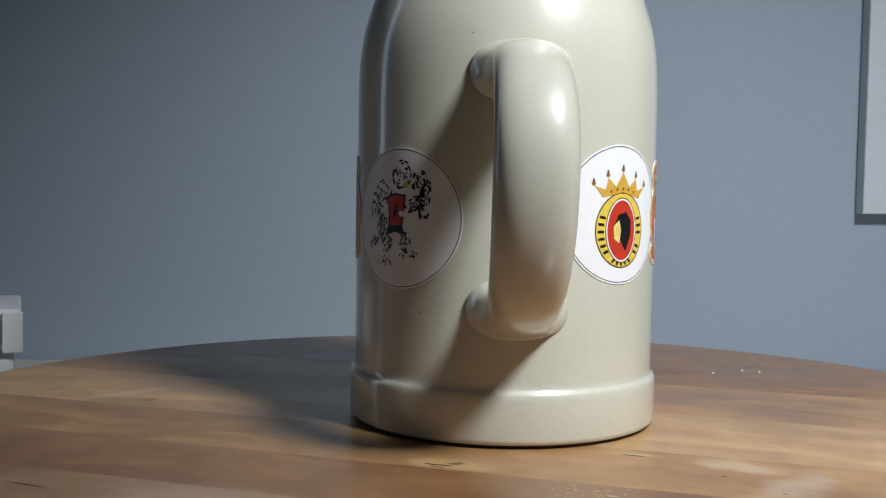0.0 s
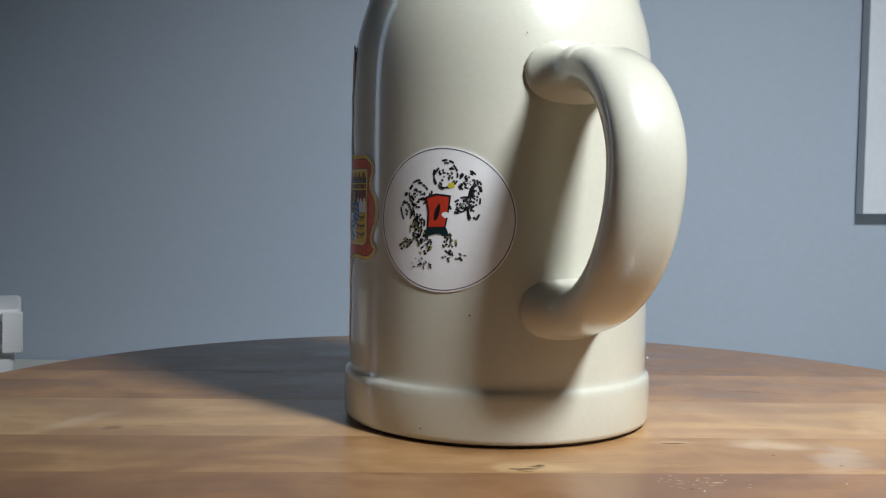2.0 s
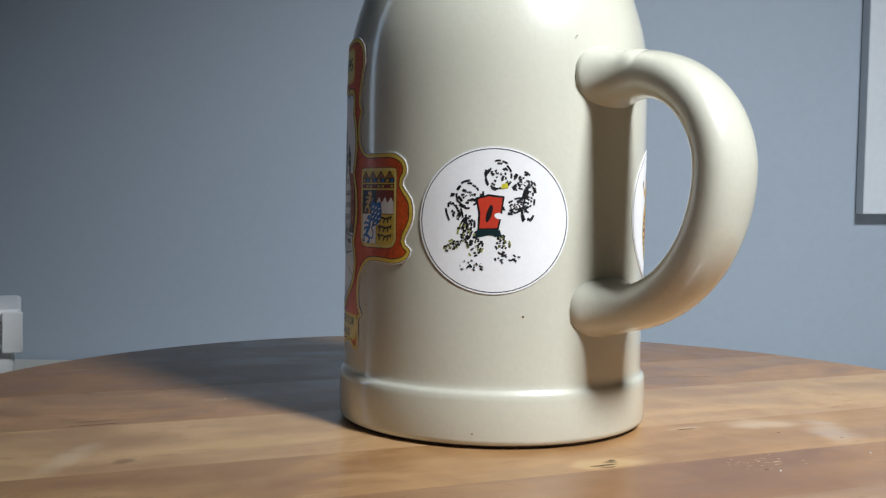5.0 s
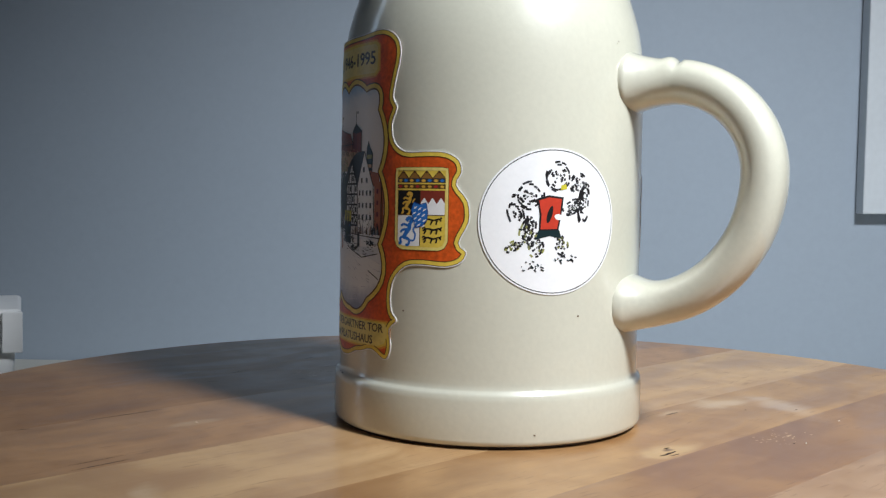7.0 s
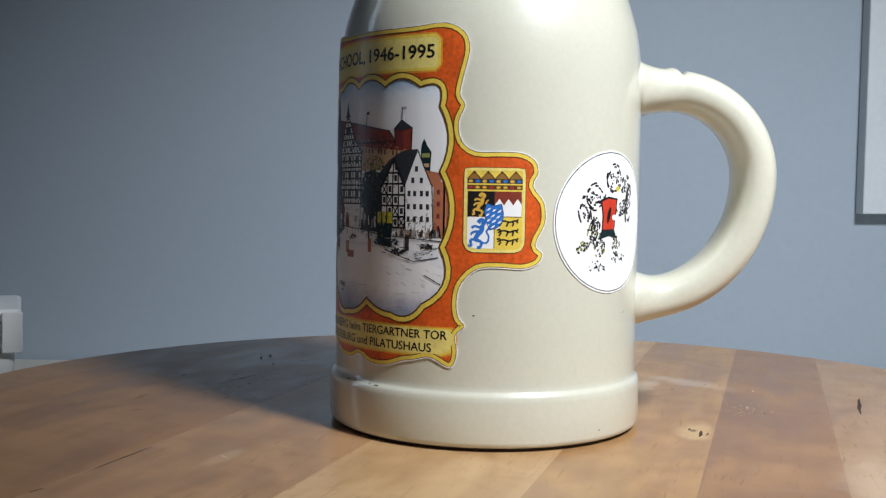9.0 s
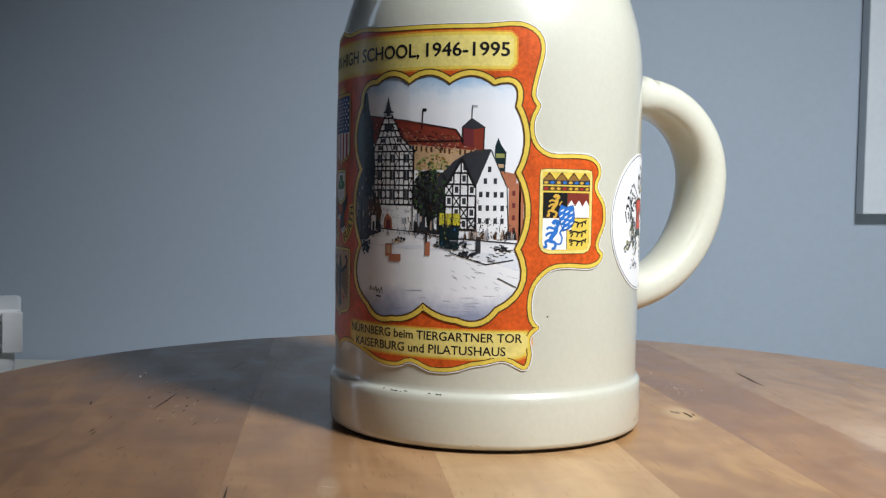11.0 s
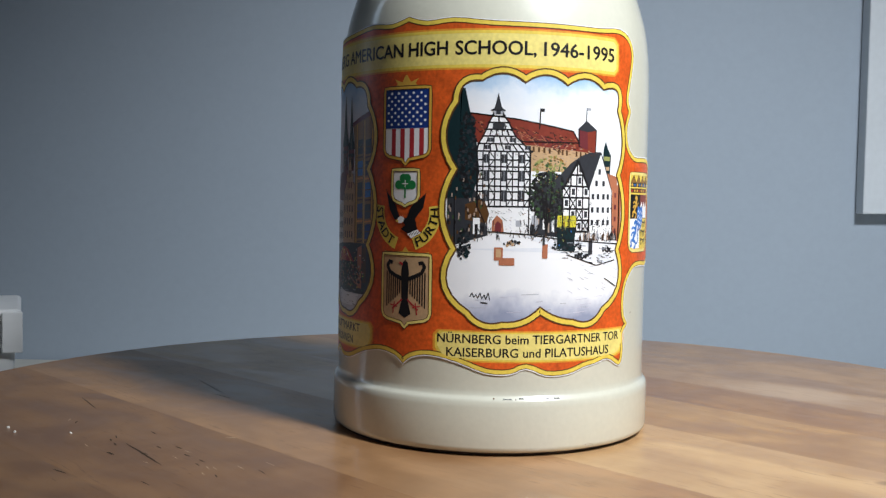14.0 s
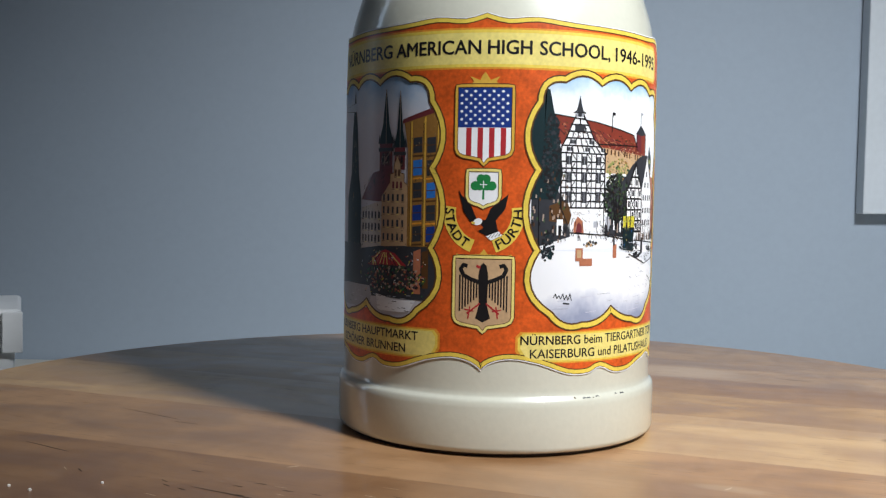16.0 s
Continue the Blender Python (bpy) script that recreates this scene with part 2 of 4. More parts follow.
for row in ((-52, 119.4, -82.5, 130.3, 1.1), (92.2, 103, 61.9, 118.9, 1.2), (-136.4, 84.2, -116, 78, .9), (-132, 89, -112, 82.6, .7), (-105.7, 140.2, -101.2, 137.4, 1), (45.2, -162.4, 9.7, -147.1, 2.4),
            (-154.3, -91.1, -137, -99.5, .9), (108.9, 24.8, 120.5, 20.6, .7), (161.8, 54.2, 140, 68, .8), (-20.4, -69, -17.6, -70.4, 1.6), (60.6, -83.8, 62.2, -84.5, 1.1), (72.4, -102.3, 74, -103, 1.1),
            (9.6, -107.8, 11.2, -108.4, 1), (118, 18, 148.6, -2.2, .6)):
    sliver(*row, "scratch", DARK_WOOD, "dark split in the grain")
for row in ((-66, 92, -63, 95, 1.2), (64, 78.4, 68, 80.4, 1), (20, -104.6, 24, -105.6, 1.8), (-21, 54, -15, 52, 1.4)):
    sliver(*row, "pale_fleck", PALE_WOOD, "pale worn fleck in the varnish")
for k in range(34):                                   # a worn patch, speckled where the varnish has gone
    u, v = random.Random(k).gauss(0, 1), random.Random(k + 99).gauss(0, 1)
    x, y = 16 + 6.5 * u + 2 * v, -103 + 3.5 * v - 2 * u
    sliver(x, y, x + 1.1, y - .5, .5 + .3 * (k % 3), "pale_fleck", PALE_WOOD, "pale worn fleck in the varnish")
for row in ((-31, -70, -21, -73.6, 2.0), (35, -57.5, 43, -60.6, 1.4), (-29, -73, -24, -75.4, 1.0)):
    sliver(*row, "scratch", DARK_WOOD, "dark split in the grain")
for k in range(30):                                   # a field of fine splits and dents
    u, v = random.Random(k + 300).gauss(0, 1), random.Random(k + 400).gauss(0, 1)
    x, y = 66 + 26 * u, 112 - 9 * u + 13 * v
    sliver(x, y, x + 2.5 + 2 * abs(v), y - 1.2 - abs(u), .45 + .25 * (k % 3), "scratch" if k % 3 else "pale_fleck", DARK_WOOD if k % 3 else PALE_WOOD, "fine split in the grain" if k % 3 else "pale worn fleck in the varnish")
for x, y, s in ((135, 111, .6), (117.5, 102.5, .5), (142.5, 107.2, .6), (58, -120, .35), (12, -112, .35)):
    bm = bmesh.new()
    bmesh.ops.create_icosphere(bm, subdivisions=1, radius=s / 1000, matrix=Matrix.Translation((x / 1000, y / 1000, s * .0005)))
    for v in bm.verts:
        v.co += Vector(noise.noise_vector(v.co * 900)) * s * .0004
    part("crumb", bm, CRUMB, turntable, "tiny white crumb")

# ---- beer stein ----
PROFILE = [(.0566, .0010), (.0579, .0011), (.0587, .0017), (.0590, .0030), (.0590, .0160), (.0588, .0178), (.0583, .0188), (.0577, .0193), (.05735, .0200),
           (.0572, .0215), (.0572, .024), (.0572, .04), (.0572, .07), (.0572, .10), (.0572, .118), (.0571, .126), (.0568, .134), (.0562, .140), (.0552, .1462),
           (.0536, .1520), (.0518, .1575), (.0508, .1630), (.0504, .1690), (.0503, .1760), (.0504, .184), (.0508, .206), (.0510, .216), (.0506, .2195),
           (.0494, .2205), (.0484, .2190), (.0478, .190), (.0478, .172), (.0485, .163), (.0512, .148), (.0535, .13), (.0535, .012), (.0500, .008)]


def body_radius(z):
    for (r0, z0), (r1, z1) in zip(PROFILE, PROFILE[1:27]):
        if z0 <= z <= z1:
            return r0 + (r1 - r0) * (z - z0) / (z1 - z0)
    return PROFILE[10][0]


stein = tagged(new("beer_stein"), "cream stoneware beer stein with a colourful wraparound label", "stein")
part("body", ring_solid(bmesh.new(), PROFILE, 128), GLAZE, stein, "cream glazed stoneware body", True)
# recessed ring whose dark colour draws the shaded contact line
part("foot", ring_solid(bmesh.new(), [(.053, 0), (.0566, 0), (.0566, .0012), (.053, .0012)], 96), GAP_SHADE, stein, "recessed foot ring, coloured dark for the shade in the gap")


def smooth_path(pts, steps=8):
    """A curve through the points (Catmull-Rom)."""
    out = []
    for i in range(len(pts) - 1):
        p = [Vector(pts[max(0, min(len(pts) - 1, i + k))]) for k in (-1, 0, 1, 2)]
        for s in range(steps):
            t = s / steps
            out.append(0.5 * (2 * p[1] + (p[2] - p[0]) * t + (2 * p[0] - 5 * p[1] + 4 * p[2] - p[3]) * t * t + (3 * p[1] - p[0] - 3 * p[2] + p[3]) * t ** 3))
    return out + [Vector(pts[-1])]


def handle():
    """The loop of the handle, in the plane of x (outward) and z, an oval in section."""
    line = [(.048 + .0215 * k / 30, .1264) for k in range(30)]
    line += [(.0695 + .0327 * math.sin(t), .0939 + .0325 * math.cos(t)) for t in (math.pi / 2 * k / 50 for k in range(50))]
    line += [(.0600 + .0422 * math.cos(t), .0939 - .0469 * math.sin(t)) for t in (math.pi / 2 * k / 40 for k in range(40))]
    line += [(.060 - .012 * k / 6, .0470) for k in range(7)]
    centre = [Vector(q) for q in line]
    bm, rows, n = bmesh.new(), [], 28
    for i, c in enumerate(centre):
        t = (centre[min(i + 1, len(centre) - 1)] - centre[max(i - 1, 0)]).normalized()
        out = Vector((t[1], -t[0])) * -1
        wide, thick = .0112 + .0014 * max(0, min(1, (c[0] - .06) / .04)), .0079
        near = max(0.0, 1 - max(0, c[0] - .0560) / .017)
        wide, thick = wide + .0060 * near ** 2.2, thick + .0030 * near ** 2.4
        step = 0.0
        if c[1] > .12:         # the thumb notch on top
            step = .0008 * math.exp(-((c[0] - .0690) / .0020) ** 2) - .0022 * math.exp(-((c[0] - .0722) / .0007) ** 2)
        ring = []
        for k in range(n):
            a = 2 * math.pi * k / n
            ca, sa = math.cos(a), math.sin(a)
            ca, sa = math.copysign(abs(ca) ** 0.85, ca), math.copysign(abs(sa) ** 0.85, sa)
            q = Vector(c) + out * (thick * ca + step * max(0, ca))
            ring.append(bm.verts.new((q[0], wide * sa, q[1])))
        rows.append(ring)
    for lo, hi in zip(rows, rows[1:]):
        for k in range(n):
            bm.faces.new((lo[k], lo[(k + 1) % n], hi[(k + 1) % n], hi[k]))
    bm.faces.new(rows[0])
    bm.faces.new(rows[-1])
    bmesh.ops.rotate(bm, verts=bm.verts, cent=(0, 0, 0), matrix=Matrix.Rotation(radians(-91.2), 3, "Z"))
    return bm


part("handle", handle(), GLAZE, stein, "cream glazed loop handle with a thumb notch", True)

# ---- printed labels on the stein ----
# places on the body: x in degrees round it (one degree is one millimetre of arc), z in millimetres
def wrap(x, z, lift):
    r = body_radius(z / 1000)
    if z > 100:                # the stiff sheet stands off where the shoulder draws in
        r += .6 * (PROFILE[10][0] - r)
    a, r = radians(x - 279.4), r + (lift + (.14 if z > 22 else 0)) / 1000
    return (r * math.cos(a), r * math.sin(a), z / 1000)


INKS = {}


def ink(name, colour, vary=0.14, rough=0.38):
    INKS[name] = speckled(name + "_ink", colour, rough, 160, vary, 0.0, 0.12, fine=5)
    INKS[name].node_tree.nodes["Principled BSDF"].inputs["Coat Roughness"].default_value = 0.2
    INKS[name].node_tree.nodes["Principled BSDF"].inputs["Specular IOR Level"].default_value = 0.4


for row in (("paper", (.80, .80, .80)), ("orange", (.64, .098, .015), .34), ("yellow", (.80, .59, .09)), ("pale", (.82, .68, .21)), ("brown", (.10, .045, .015)), ("black", (.012, .011, .012)),
            ("white", (.90, .90, .91), .03), ("haze", (.80, .82, .87), .03), ("red", (.23, .04, .024)), ("tan", (.55, .36, .20)), ("grey", (.42, .43, .47)),
            ("slate", (.036, .038, .045)), ("green", (.045, .09, .035)), ("lime", (.30, .31, .10)), ("kiosk", (.66, .58, .045), .25), ("teal", (.008, .024, .028)), ("brick", (.44, .16, .085)),
            ("navy", (.012, .04, .22)), ("crimson", (.42, .03, .035)), ("clover", (.02, .22, .06)), ("blue", (.03, .17, .55)), ("dusk", (.60, .59, .68), .05), ("ochre", (.29, .145, .035)),
            ("stone", (.40, .30, .24)), ("vermilion", (.56, .048, .024)), ("gold", (.68, .40, .06)), ("maroon", (.16, .03, .035)), ("amber", (.74, .30, .035), .2), ("plaster", (.60, .55, .50))):
    ink(*row)


def wash(name, stops, low=44.0, high=124.0):
    """A print wash whose colour runs up the sheet, blotted at two scales."""
    m, nodes, links, b = shader(name + "_ink", stops[0][1], 0.4, 0, 0.05)
    co, split, ramp = nodes.new("ShaderNodeTexCoord"), nodes.new("ShaderNodeSeparateXYZ"), nodes.new("ShaderNodeValToRGB")
    links.new(co.outputs["Object"], split.inputs[0])
    z = split.outputs[2]
    for scale, force in ((55, .013), (420, .004)):
        n, k = nodes.new("ShaderNodeTexNoise"), nodes.new("ShaderNodeMath")
        n.inputs["Scale"].default_value, k.operation, k.inputs[1].default_value = scale, "MULTIPLY_ADD", force
        links.new(co.outputs["Object"], n.inputs["Vector"])
        links.new(n.outputs[0], k.inputs[0])
        links.new(z, k.inputs[2])
        z = k.outputs[0]
    k = nodes.new("ShaderNodeMapRange")
    k.inputs["From Min"].default_value, k.inputs["From Max"].default_value = low / 1000 + .0085, high / 1000 + .0085
    links.new(z, k.inputs["Value"])
    links.new(k.outputs[0], ramp.inputs[0])
    while len(ramp.color_ramp.elements) < len(stops):
        ramp.color_ramp.elements.new(0.5)
    for e, (at, colour) in zip(ramp.color_ramp.elements, stops):
        e.position, e.color = (at - low) / (high - low), (*colour, 1)
    links.new(ramp.outputs[0], b.inputs["Base Color"])
    INKS[name] = m


wash("day_wash", ((45, (.30, .33, .45)), (49, (.52, .54, .64)), (54, (.86, .86, .88)), (64, (.90, .90, .92)), (113, (.89, .90, .93)), (118, (.78, .84, .92)), (123, (.36, .56, .78))))
wash("dusk_wash", ((46, (.60, .60, .65)), (100, (.68, .65, .72)), (112, (.72, .72, .80)), (118, (.56, .66, .80)), (123, (.22, .42, .68))))
INK_NAMES = list(INKS)
FORM = 2.5
STEP = 0.02           # height of one coat of print over the next, in millimetres


SHEET = 7 * STEP      # thickness of the paper


class Print:
    """Flat coloured shapes laid on the curved body, in coats, as one thin mesh."""

    def __init__(self, base=SHEET):
        self.verts, self.faces, self.inks, self.base = [], [], [], base

    def add(self, tris, colour, coat):
        k, n = INK_NAMES.index(colour), len(self.verts)
        seen = {}
        for f in tris:
            row = []
            for p in f:
                key = (round(p[0], 4), round(p[1], 4))
                if key not in seen:
                    seen[key] = len(self.verts)
                    self.verts.append(wrap(p[0], p[1], self.base + coat * STEP))
                row.append(seen[key])
            if len(set(row)) == len(row):
                self.faces.append(row)
                self.inks.append(k)

    def fill(self, pts, colour, coat=1):
        if len(pts) < 3:
            return self
        bm = bmesh.new()
        bm.faces.new([bm.verts.new((p[0], p[1], 0)) for p in pts])
        xs, zs = [p[0] for p in pts], [p[1] for p in pts]
        cuts = [(FORM * k, 0) for k in range(math.ceil(min(xs) / FORM), math.floor(max(xs) / FORM) + 1)]
        cuts += [(z, 1) for z in (126, 129, 132, 134, 136, 138, 140, 142) if min(zs) < z < max(zs)]
        for c, axis in cuts:
            bmesh.ops.bisect_plane(bm, geom=list(bm.verts) + list(bm.edges) + list(bm.faces), dist=1e-5,
                                   plane_co=(c, c, 0), plane_no=(1 - axis, axis, 0))
        bmesh.ops.triangulate(bm, faces=bm.faces)
        self.add([[v.co[:2] for v in f.verts] for f in bm.faces], colour, coat)
        bm.free()
        return self

    def rect(self, x0, x1, z0, z1, colour, coat=1):
        return self.fill([(x0, z0), (x1, z0), (x1, z1), (x0, z1)], colour, coat)

    def oval(self, x, z, a, b, colour, coat=1, lean=0.0, n=18):
        c, s = math.cos(radians(lean)), math.sin(radians(lean))
        return self.fill([(x + a * math.cos(t) * c - b * math.sin(t) * s, z + a * math.cos(t) * s + b * math.sin(t) * c) for t in (2 * math.pi * i / n for i in range(n))], colour, coat)

    def ribbon(self, path, near, far, colour, coat=1, closed=True):
        """A band beside a path, between two distances to its left."""
        pts = []
        n = len(path)
        for i in range(n if closed else n - 1):
            a, b = Vector(path[i][:2]), Vector(path[(i + 1) % n][:2])
            k = max(1, math.ceil((b - a).length / 1.5))
            pts += [a.lerp(b, j / k) for j in range(k)]
        if not closed:
            pts.append(Vector(path[-1][:2]))
        m, rows = len(pts), []
        for i in range(m):
            a, b = (pts[(i - 1) % m], pts[(i + 1) % m]) if closed else (pts[max(0, i - 1)], pts[min(m - 1, i + 1)])
            d = b - a
            d = Vector((-d[1], d[0])).normalized() if d.length else Vector((0, 1))
            rows.append((pts[i] + d * near, pts[i] + d * far))
        quads = [(rows[i][0], rows[(i + 1) % m][0], rows[(i + 1) % m][1], rows[i][1]) for i in range(m if closed else m - 1)]
        self.add(quads, colour, coat)
        return self

    def line(self, x0, z0, x1, z1, w, colour, coat=2):
        return self.ribbon([(x0, z0), (x1, z1)], -w / 2, w / 2, colour, coat, closed=False)

    def done(self, name, parent, label=""):
        me = bpy.data.meshes.new(name)
        me.from_pydata(self.verts, [], self.faces)
        used = sorted(set(self.inks))
        for k in used:
            me.materials.append(INKS[INK_NAMES[k]])
        me.polygons.foreach_set("material_index", [used.index(k) for k in self.inks])
        me.polygons.foreach_set("use_smooth", [True] * len(self.faces))
        me.update()
        ob = new(name, me)
        ob.parent = parent
        return tagged(ob, label)


def letter_mesh(text):
    cu = bpy.data.curves.new("lettering", "FONT")
    cu.body, cu.resolution_u = text, 3
    ob = new("lettering", cu)
    me = bpy.data.meshes.new_from_object(ob.evaluated_get(bpy.context.evaluated_depsgraph_get()))
    bpy.data.objects.remove(ob)
    bpy.data.curves.remove(cu)
    return me


def lettering(name, text, x0, x1, base, cap, parent, coat=8, bold=0.05, colour="black", place=None, sheet=SHEET):
    """A line of writing from x0 to x1 with capitals of that height; place() bends it elsewhere."""
    me = letter_mesh(text)
    co = [v.co[:2] for v in me.vertices]
    lo, hi = min(q[0] for q in co), max(q[0] for q in co)
    verts, faces = [], []
    for k, (dx, dz) in enumerate(((0, 0), (-bold, 0), (bold, 0), (0, -bold * .7), (0, bold * .7))):       # thickened strokes
        n = len(verts)
        for q in co:
            x, z = x0 + (q[0] - lo) / (hi - lo) * (x1 - x0) + dx, base + q[1] / 0.7 * cap + dz
            if place:
                x, z = place(x, z)
            verts.append(wrap(x, z, sheet + coat * STEP + .004 * k))
        faces += [[n + i for i in f.vertices] for f in me.polygons]
    out = bpy.data.meshes.new(name)
    out.from_pydata(verts, [], faces)
    out.materials.append(INKS[colour])
    bpy.data.meshes.remove(me)
    ob = new(name, out)
    ob.parent = parent
    return ob


def lobes(corners, steps=7):
    """A closed path of bulging arcs: (x, z, bulge of the arc that follows)."""
    out = []
    for i, (x, z, sag) in enumerate(corners):
        a, b = Vector((x, z)), Vector(corners[(i + 1) % len(corners)][:2])
        d = b - a
        side = Vector((-d[1], d[0])).normalized()
        for k in range(steps):
            t = k / steps
            out.append(tuple(a + d * t + side * (sag * 4 * t * (1 - t)) ** 1.0 if sag >= 0 else a + d * t + side * (sag * 4 * t * (1 - t))))
    return out


MID = 2.6             # the label's line of symmetry
# the label's right half, from the top downwards
TOP_EDGE = [(0, 143.6), (7, 141.8), (16.7, 142.5), (30, 141.3), (50, 141.0), (66, 141.0), (77.5, 141.8), (84.3, 138.5), (86.2, 132.5), (84.3, 124), (83.2, 118), (85.0, 114.4), (82.9, 109), (83.9, 103)]
SIDE_LOBE = [(88.5, 99.6), (97, 99.6), (104, 99.2), (108.5, 96.6), (109.6, 92.5), (107.9, 88.3), (111.8, 83), (112.3, 76), (109.0, 69.0), (111.6, 66), (109.8, 62.4), (104.5, 60.6), (96, 61), (89.5, 60.2)]
FOOT_EDGE = [(84.6, 55.5), (83.2, 50), (83.8, 44.6), (86.1, 41.5), (83.0, 38.2), (83.6, 33), (82.6, 28.6), (80, 27.4), (74, 30.2), (68, 29.0), (63.4, 28.2), (57, 26.2), (49, 26.0), (42.2, 28.4), (37, 26.6), (29, 26.8), (19, 30.2), (10, 31.8), (3.5, 30.6), (0, 28.0)]
HALF = TOP_EDGE + SIDE_LOBE + FOOT_EDGE
right_side = [tuple(p) for p in smooth_path(HALF, 3)]
OUTLINE = [(MID + x, z) for x, z in right_side] + [(MID - x, z) for x, z in right_side[-2:0:-1]]

label = Print(0.0).fill(OUTLINE, "orange", 7).done("wraparound_label", stein, "orange and yellow wraparound paper label with a scalloped edge")
rim = Print(0.0)
rim.ribbon(OUTLINE, -.35, -.0, "paper", 9)
rim.ribbon(OUTLINE, -.55, -.32, "brown", 9)
rim.ribbon(OUTLINE, -1.8, -.5, "yellow", 9)
rim.ribbon(OUTLINE, -2.1, -1.75, "brown", 9)
rim.done("label_border", label, "yellow border with thin brown lines")
# its cut edge, a paper's thickness deep
edge = bmesh.new()
lo = [edge.verts.new(wrap(x, z, -.12)) for x, z in OUTLINE]
hi = [edge.verts.new(wrap(x, z, SHEET)) for x, z in OUTLINE]
for i in range(len(lo)):
    j = (i + 1) % len(lo)
    edge.faces.new((lo[i], lo[j], hi[j], hi[i]))
part("cut_edge", edge, INKS["paper"], label)

# title band and its writing
band = Print()
ends = [(MID - 75, 127.0), (MID - 70, 126.4), (MID + 74, 126.4), (MID + 75.6, 128), (MID + 75.6, 136), (MID + 74, 137.4), (MID - 74, 137.4), (MID - 75.6, 136), (MID - 75.6, 128.2)]
band.ribbon(ends, -1.1, .1, "amber", .6).fill(ends, "pale", 1).ribbon(ends, -.5, .5, "yellow", 1.5)
band.done("title_band", label, "pale yellow title band")
for word, x0, x1 in (("NÜRNBERG", -66.0, -31.9), ("AMERICAN", -29.8, .8), ("HIGH", 3.2, 17.2), ("SCHOOL,", 19.9, 46.0), ("1946-1995", 48.7, 76.4)):
    lettering("title_lettering", word, x0, x1, 130.15, 4.45, label, 3, .13)

for side, (one, two) in ((1, ("NÜRNBERG beim TIERGARTNER TOR", "KAISERBURG und PILATUSHAUS")), (-1, ("NÜRNBERG HAUPTMARKT", "SCHÖNER BRUNNEN"))):
    c = MID + side * 47.4
    half = 35.5 if side > 0 else 33
    cap = Print()
    for k, (g, col) in enumerate(((1.7, "amber"), (.9, "yellow"), (0.0, "pale"))):
        cap.fill([(c + x * (half + g) / 35.5, z + g * (-.6 if z < 36 else .6)) for x, z in ((-34.6, 35.6), (-33, 33), (-30, 31.9), (-20, 31.6), (0, 31.5), (20, 31.6), (30, 31.9), (33, 33), (34.4, 35.6), (34.4, 38.4), (33, 40), (-33, 40), (-34.6, 38.4))], col, 1 + k)
    cap.done("caption_band", label, "pale yellow caption band")
    if side > 0:
        lettering("caption_lettering", one, 15.4, 82.4, 36.8, 2.9, label, 4, .06)
        lettering("caption_lettering", two, 18.6, 77.0, 32.4, 2.9, label, 4, .06)
    else:
        lettering("caption_lettering", one, -70.0, -19.2, 36.7, 2.9, label, 4, .06)
        lettering("caption_lettering", two, -64.0, -24.2, 32.3, 2.9, label, 4, .06)

PANEL = [(-28.7, 115.0, 2.9), (-21.1, 121.8, 2.6), (-7.3, 121.4, 2.8), (7.1, 121.1, 2.8), (21.6, 120.6, 4.6), (28.7, 114.0, 3.0), (29.0, 92.6, 3.4), (29.3, 67.5, 5.2),
         (23.1, 48.2, 2.6), (11.0, 44.6, 1.0), (-1.0, 48.9, 1.6), (-13.5, 43.9, 2.0), (-24.3, 47.4, 5.4), (-28.7, 67.4, 4.2), (-28.7, 93.4, 4.0)]


def frame_panel(p, c, mirror=1):
    path = [(c + mirror * x, z) for x, z in lobes(PANEL)]
    if mirror < 0:
        path = path[::-1]
    p.ribbon(path, -.3, .3, "brown", 8)
    p.ribbon(path, .25, 1.75, "yellow", 8.3)
    p.ribbon(path, 1.7, 2.2, "brown", 8)
    return path


def clip(pts, path):
    """A shape drawn in towards the panel's outline where it would pass over it."""
    out, dense = [], []
    for (x0, z0), (x1, z1) in zip(pts, pts[1:] + pts[:1]):
        n = max(1, math.ceil(math.hypot(x1 - x0, z1 - z0) / 1.6))
        dense += [(x0 + (x1 - x0) * k / n, z0 + (z1 - z0) * k / n) for k in range(n)]
    for x, z in dense:
        z = min(max(z, 45.5), 122.5)
        hits = sorted(a[0] + (b[0] - a[0]) * (z - a[1]) / (b[1] - a[1]) for a, b in zip(path, path[1:] + path[:1]) if (a[1] - z) * (b[1] - z) < 0)
        if hits:
            x = min(max(x, hits[0] + .1), hits[-1] - .1)
        if not out or math.hypot(x - out[-1][0], z - out[-1][1]) > .05:
            out.append((x, z))
    if math.hypot(out[0][0] - out[-1][0], out[0][1] - out[-1][1]) < .05 and len(out) > 3:
        out.pop()
    return out


rnd = random.Random(7)


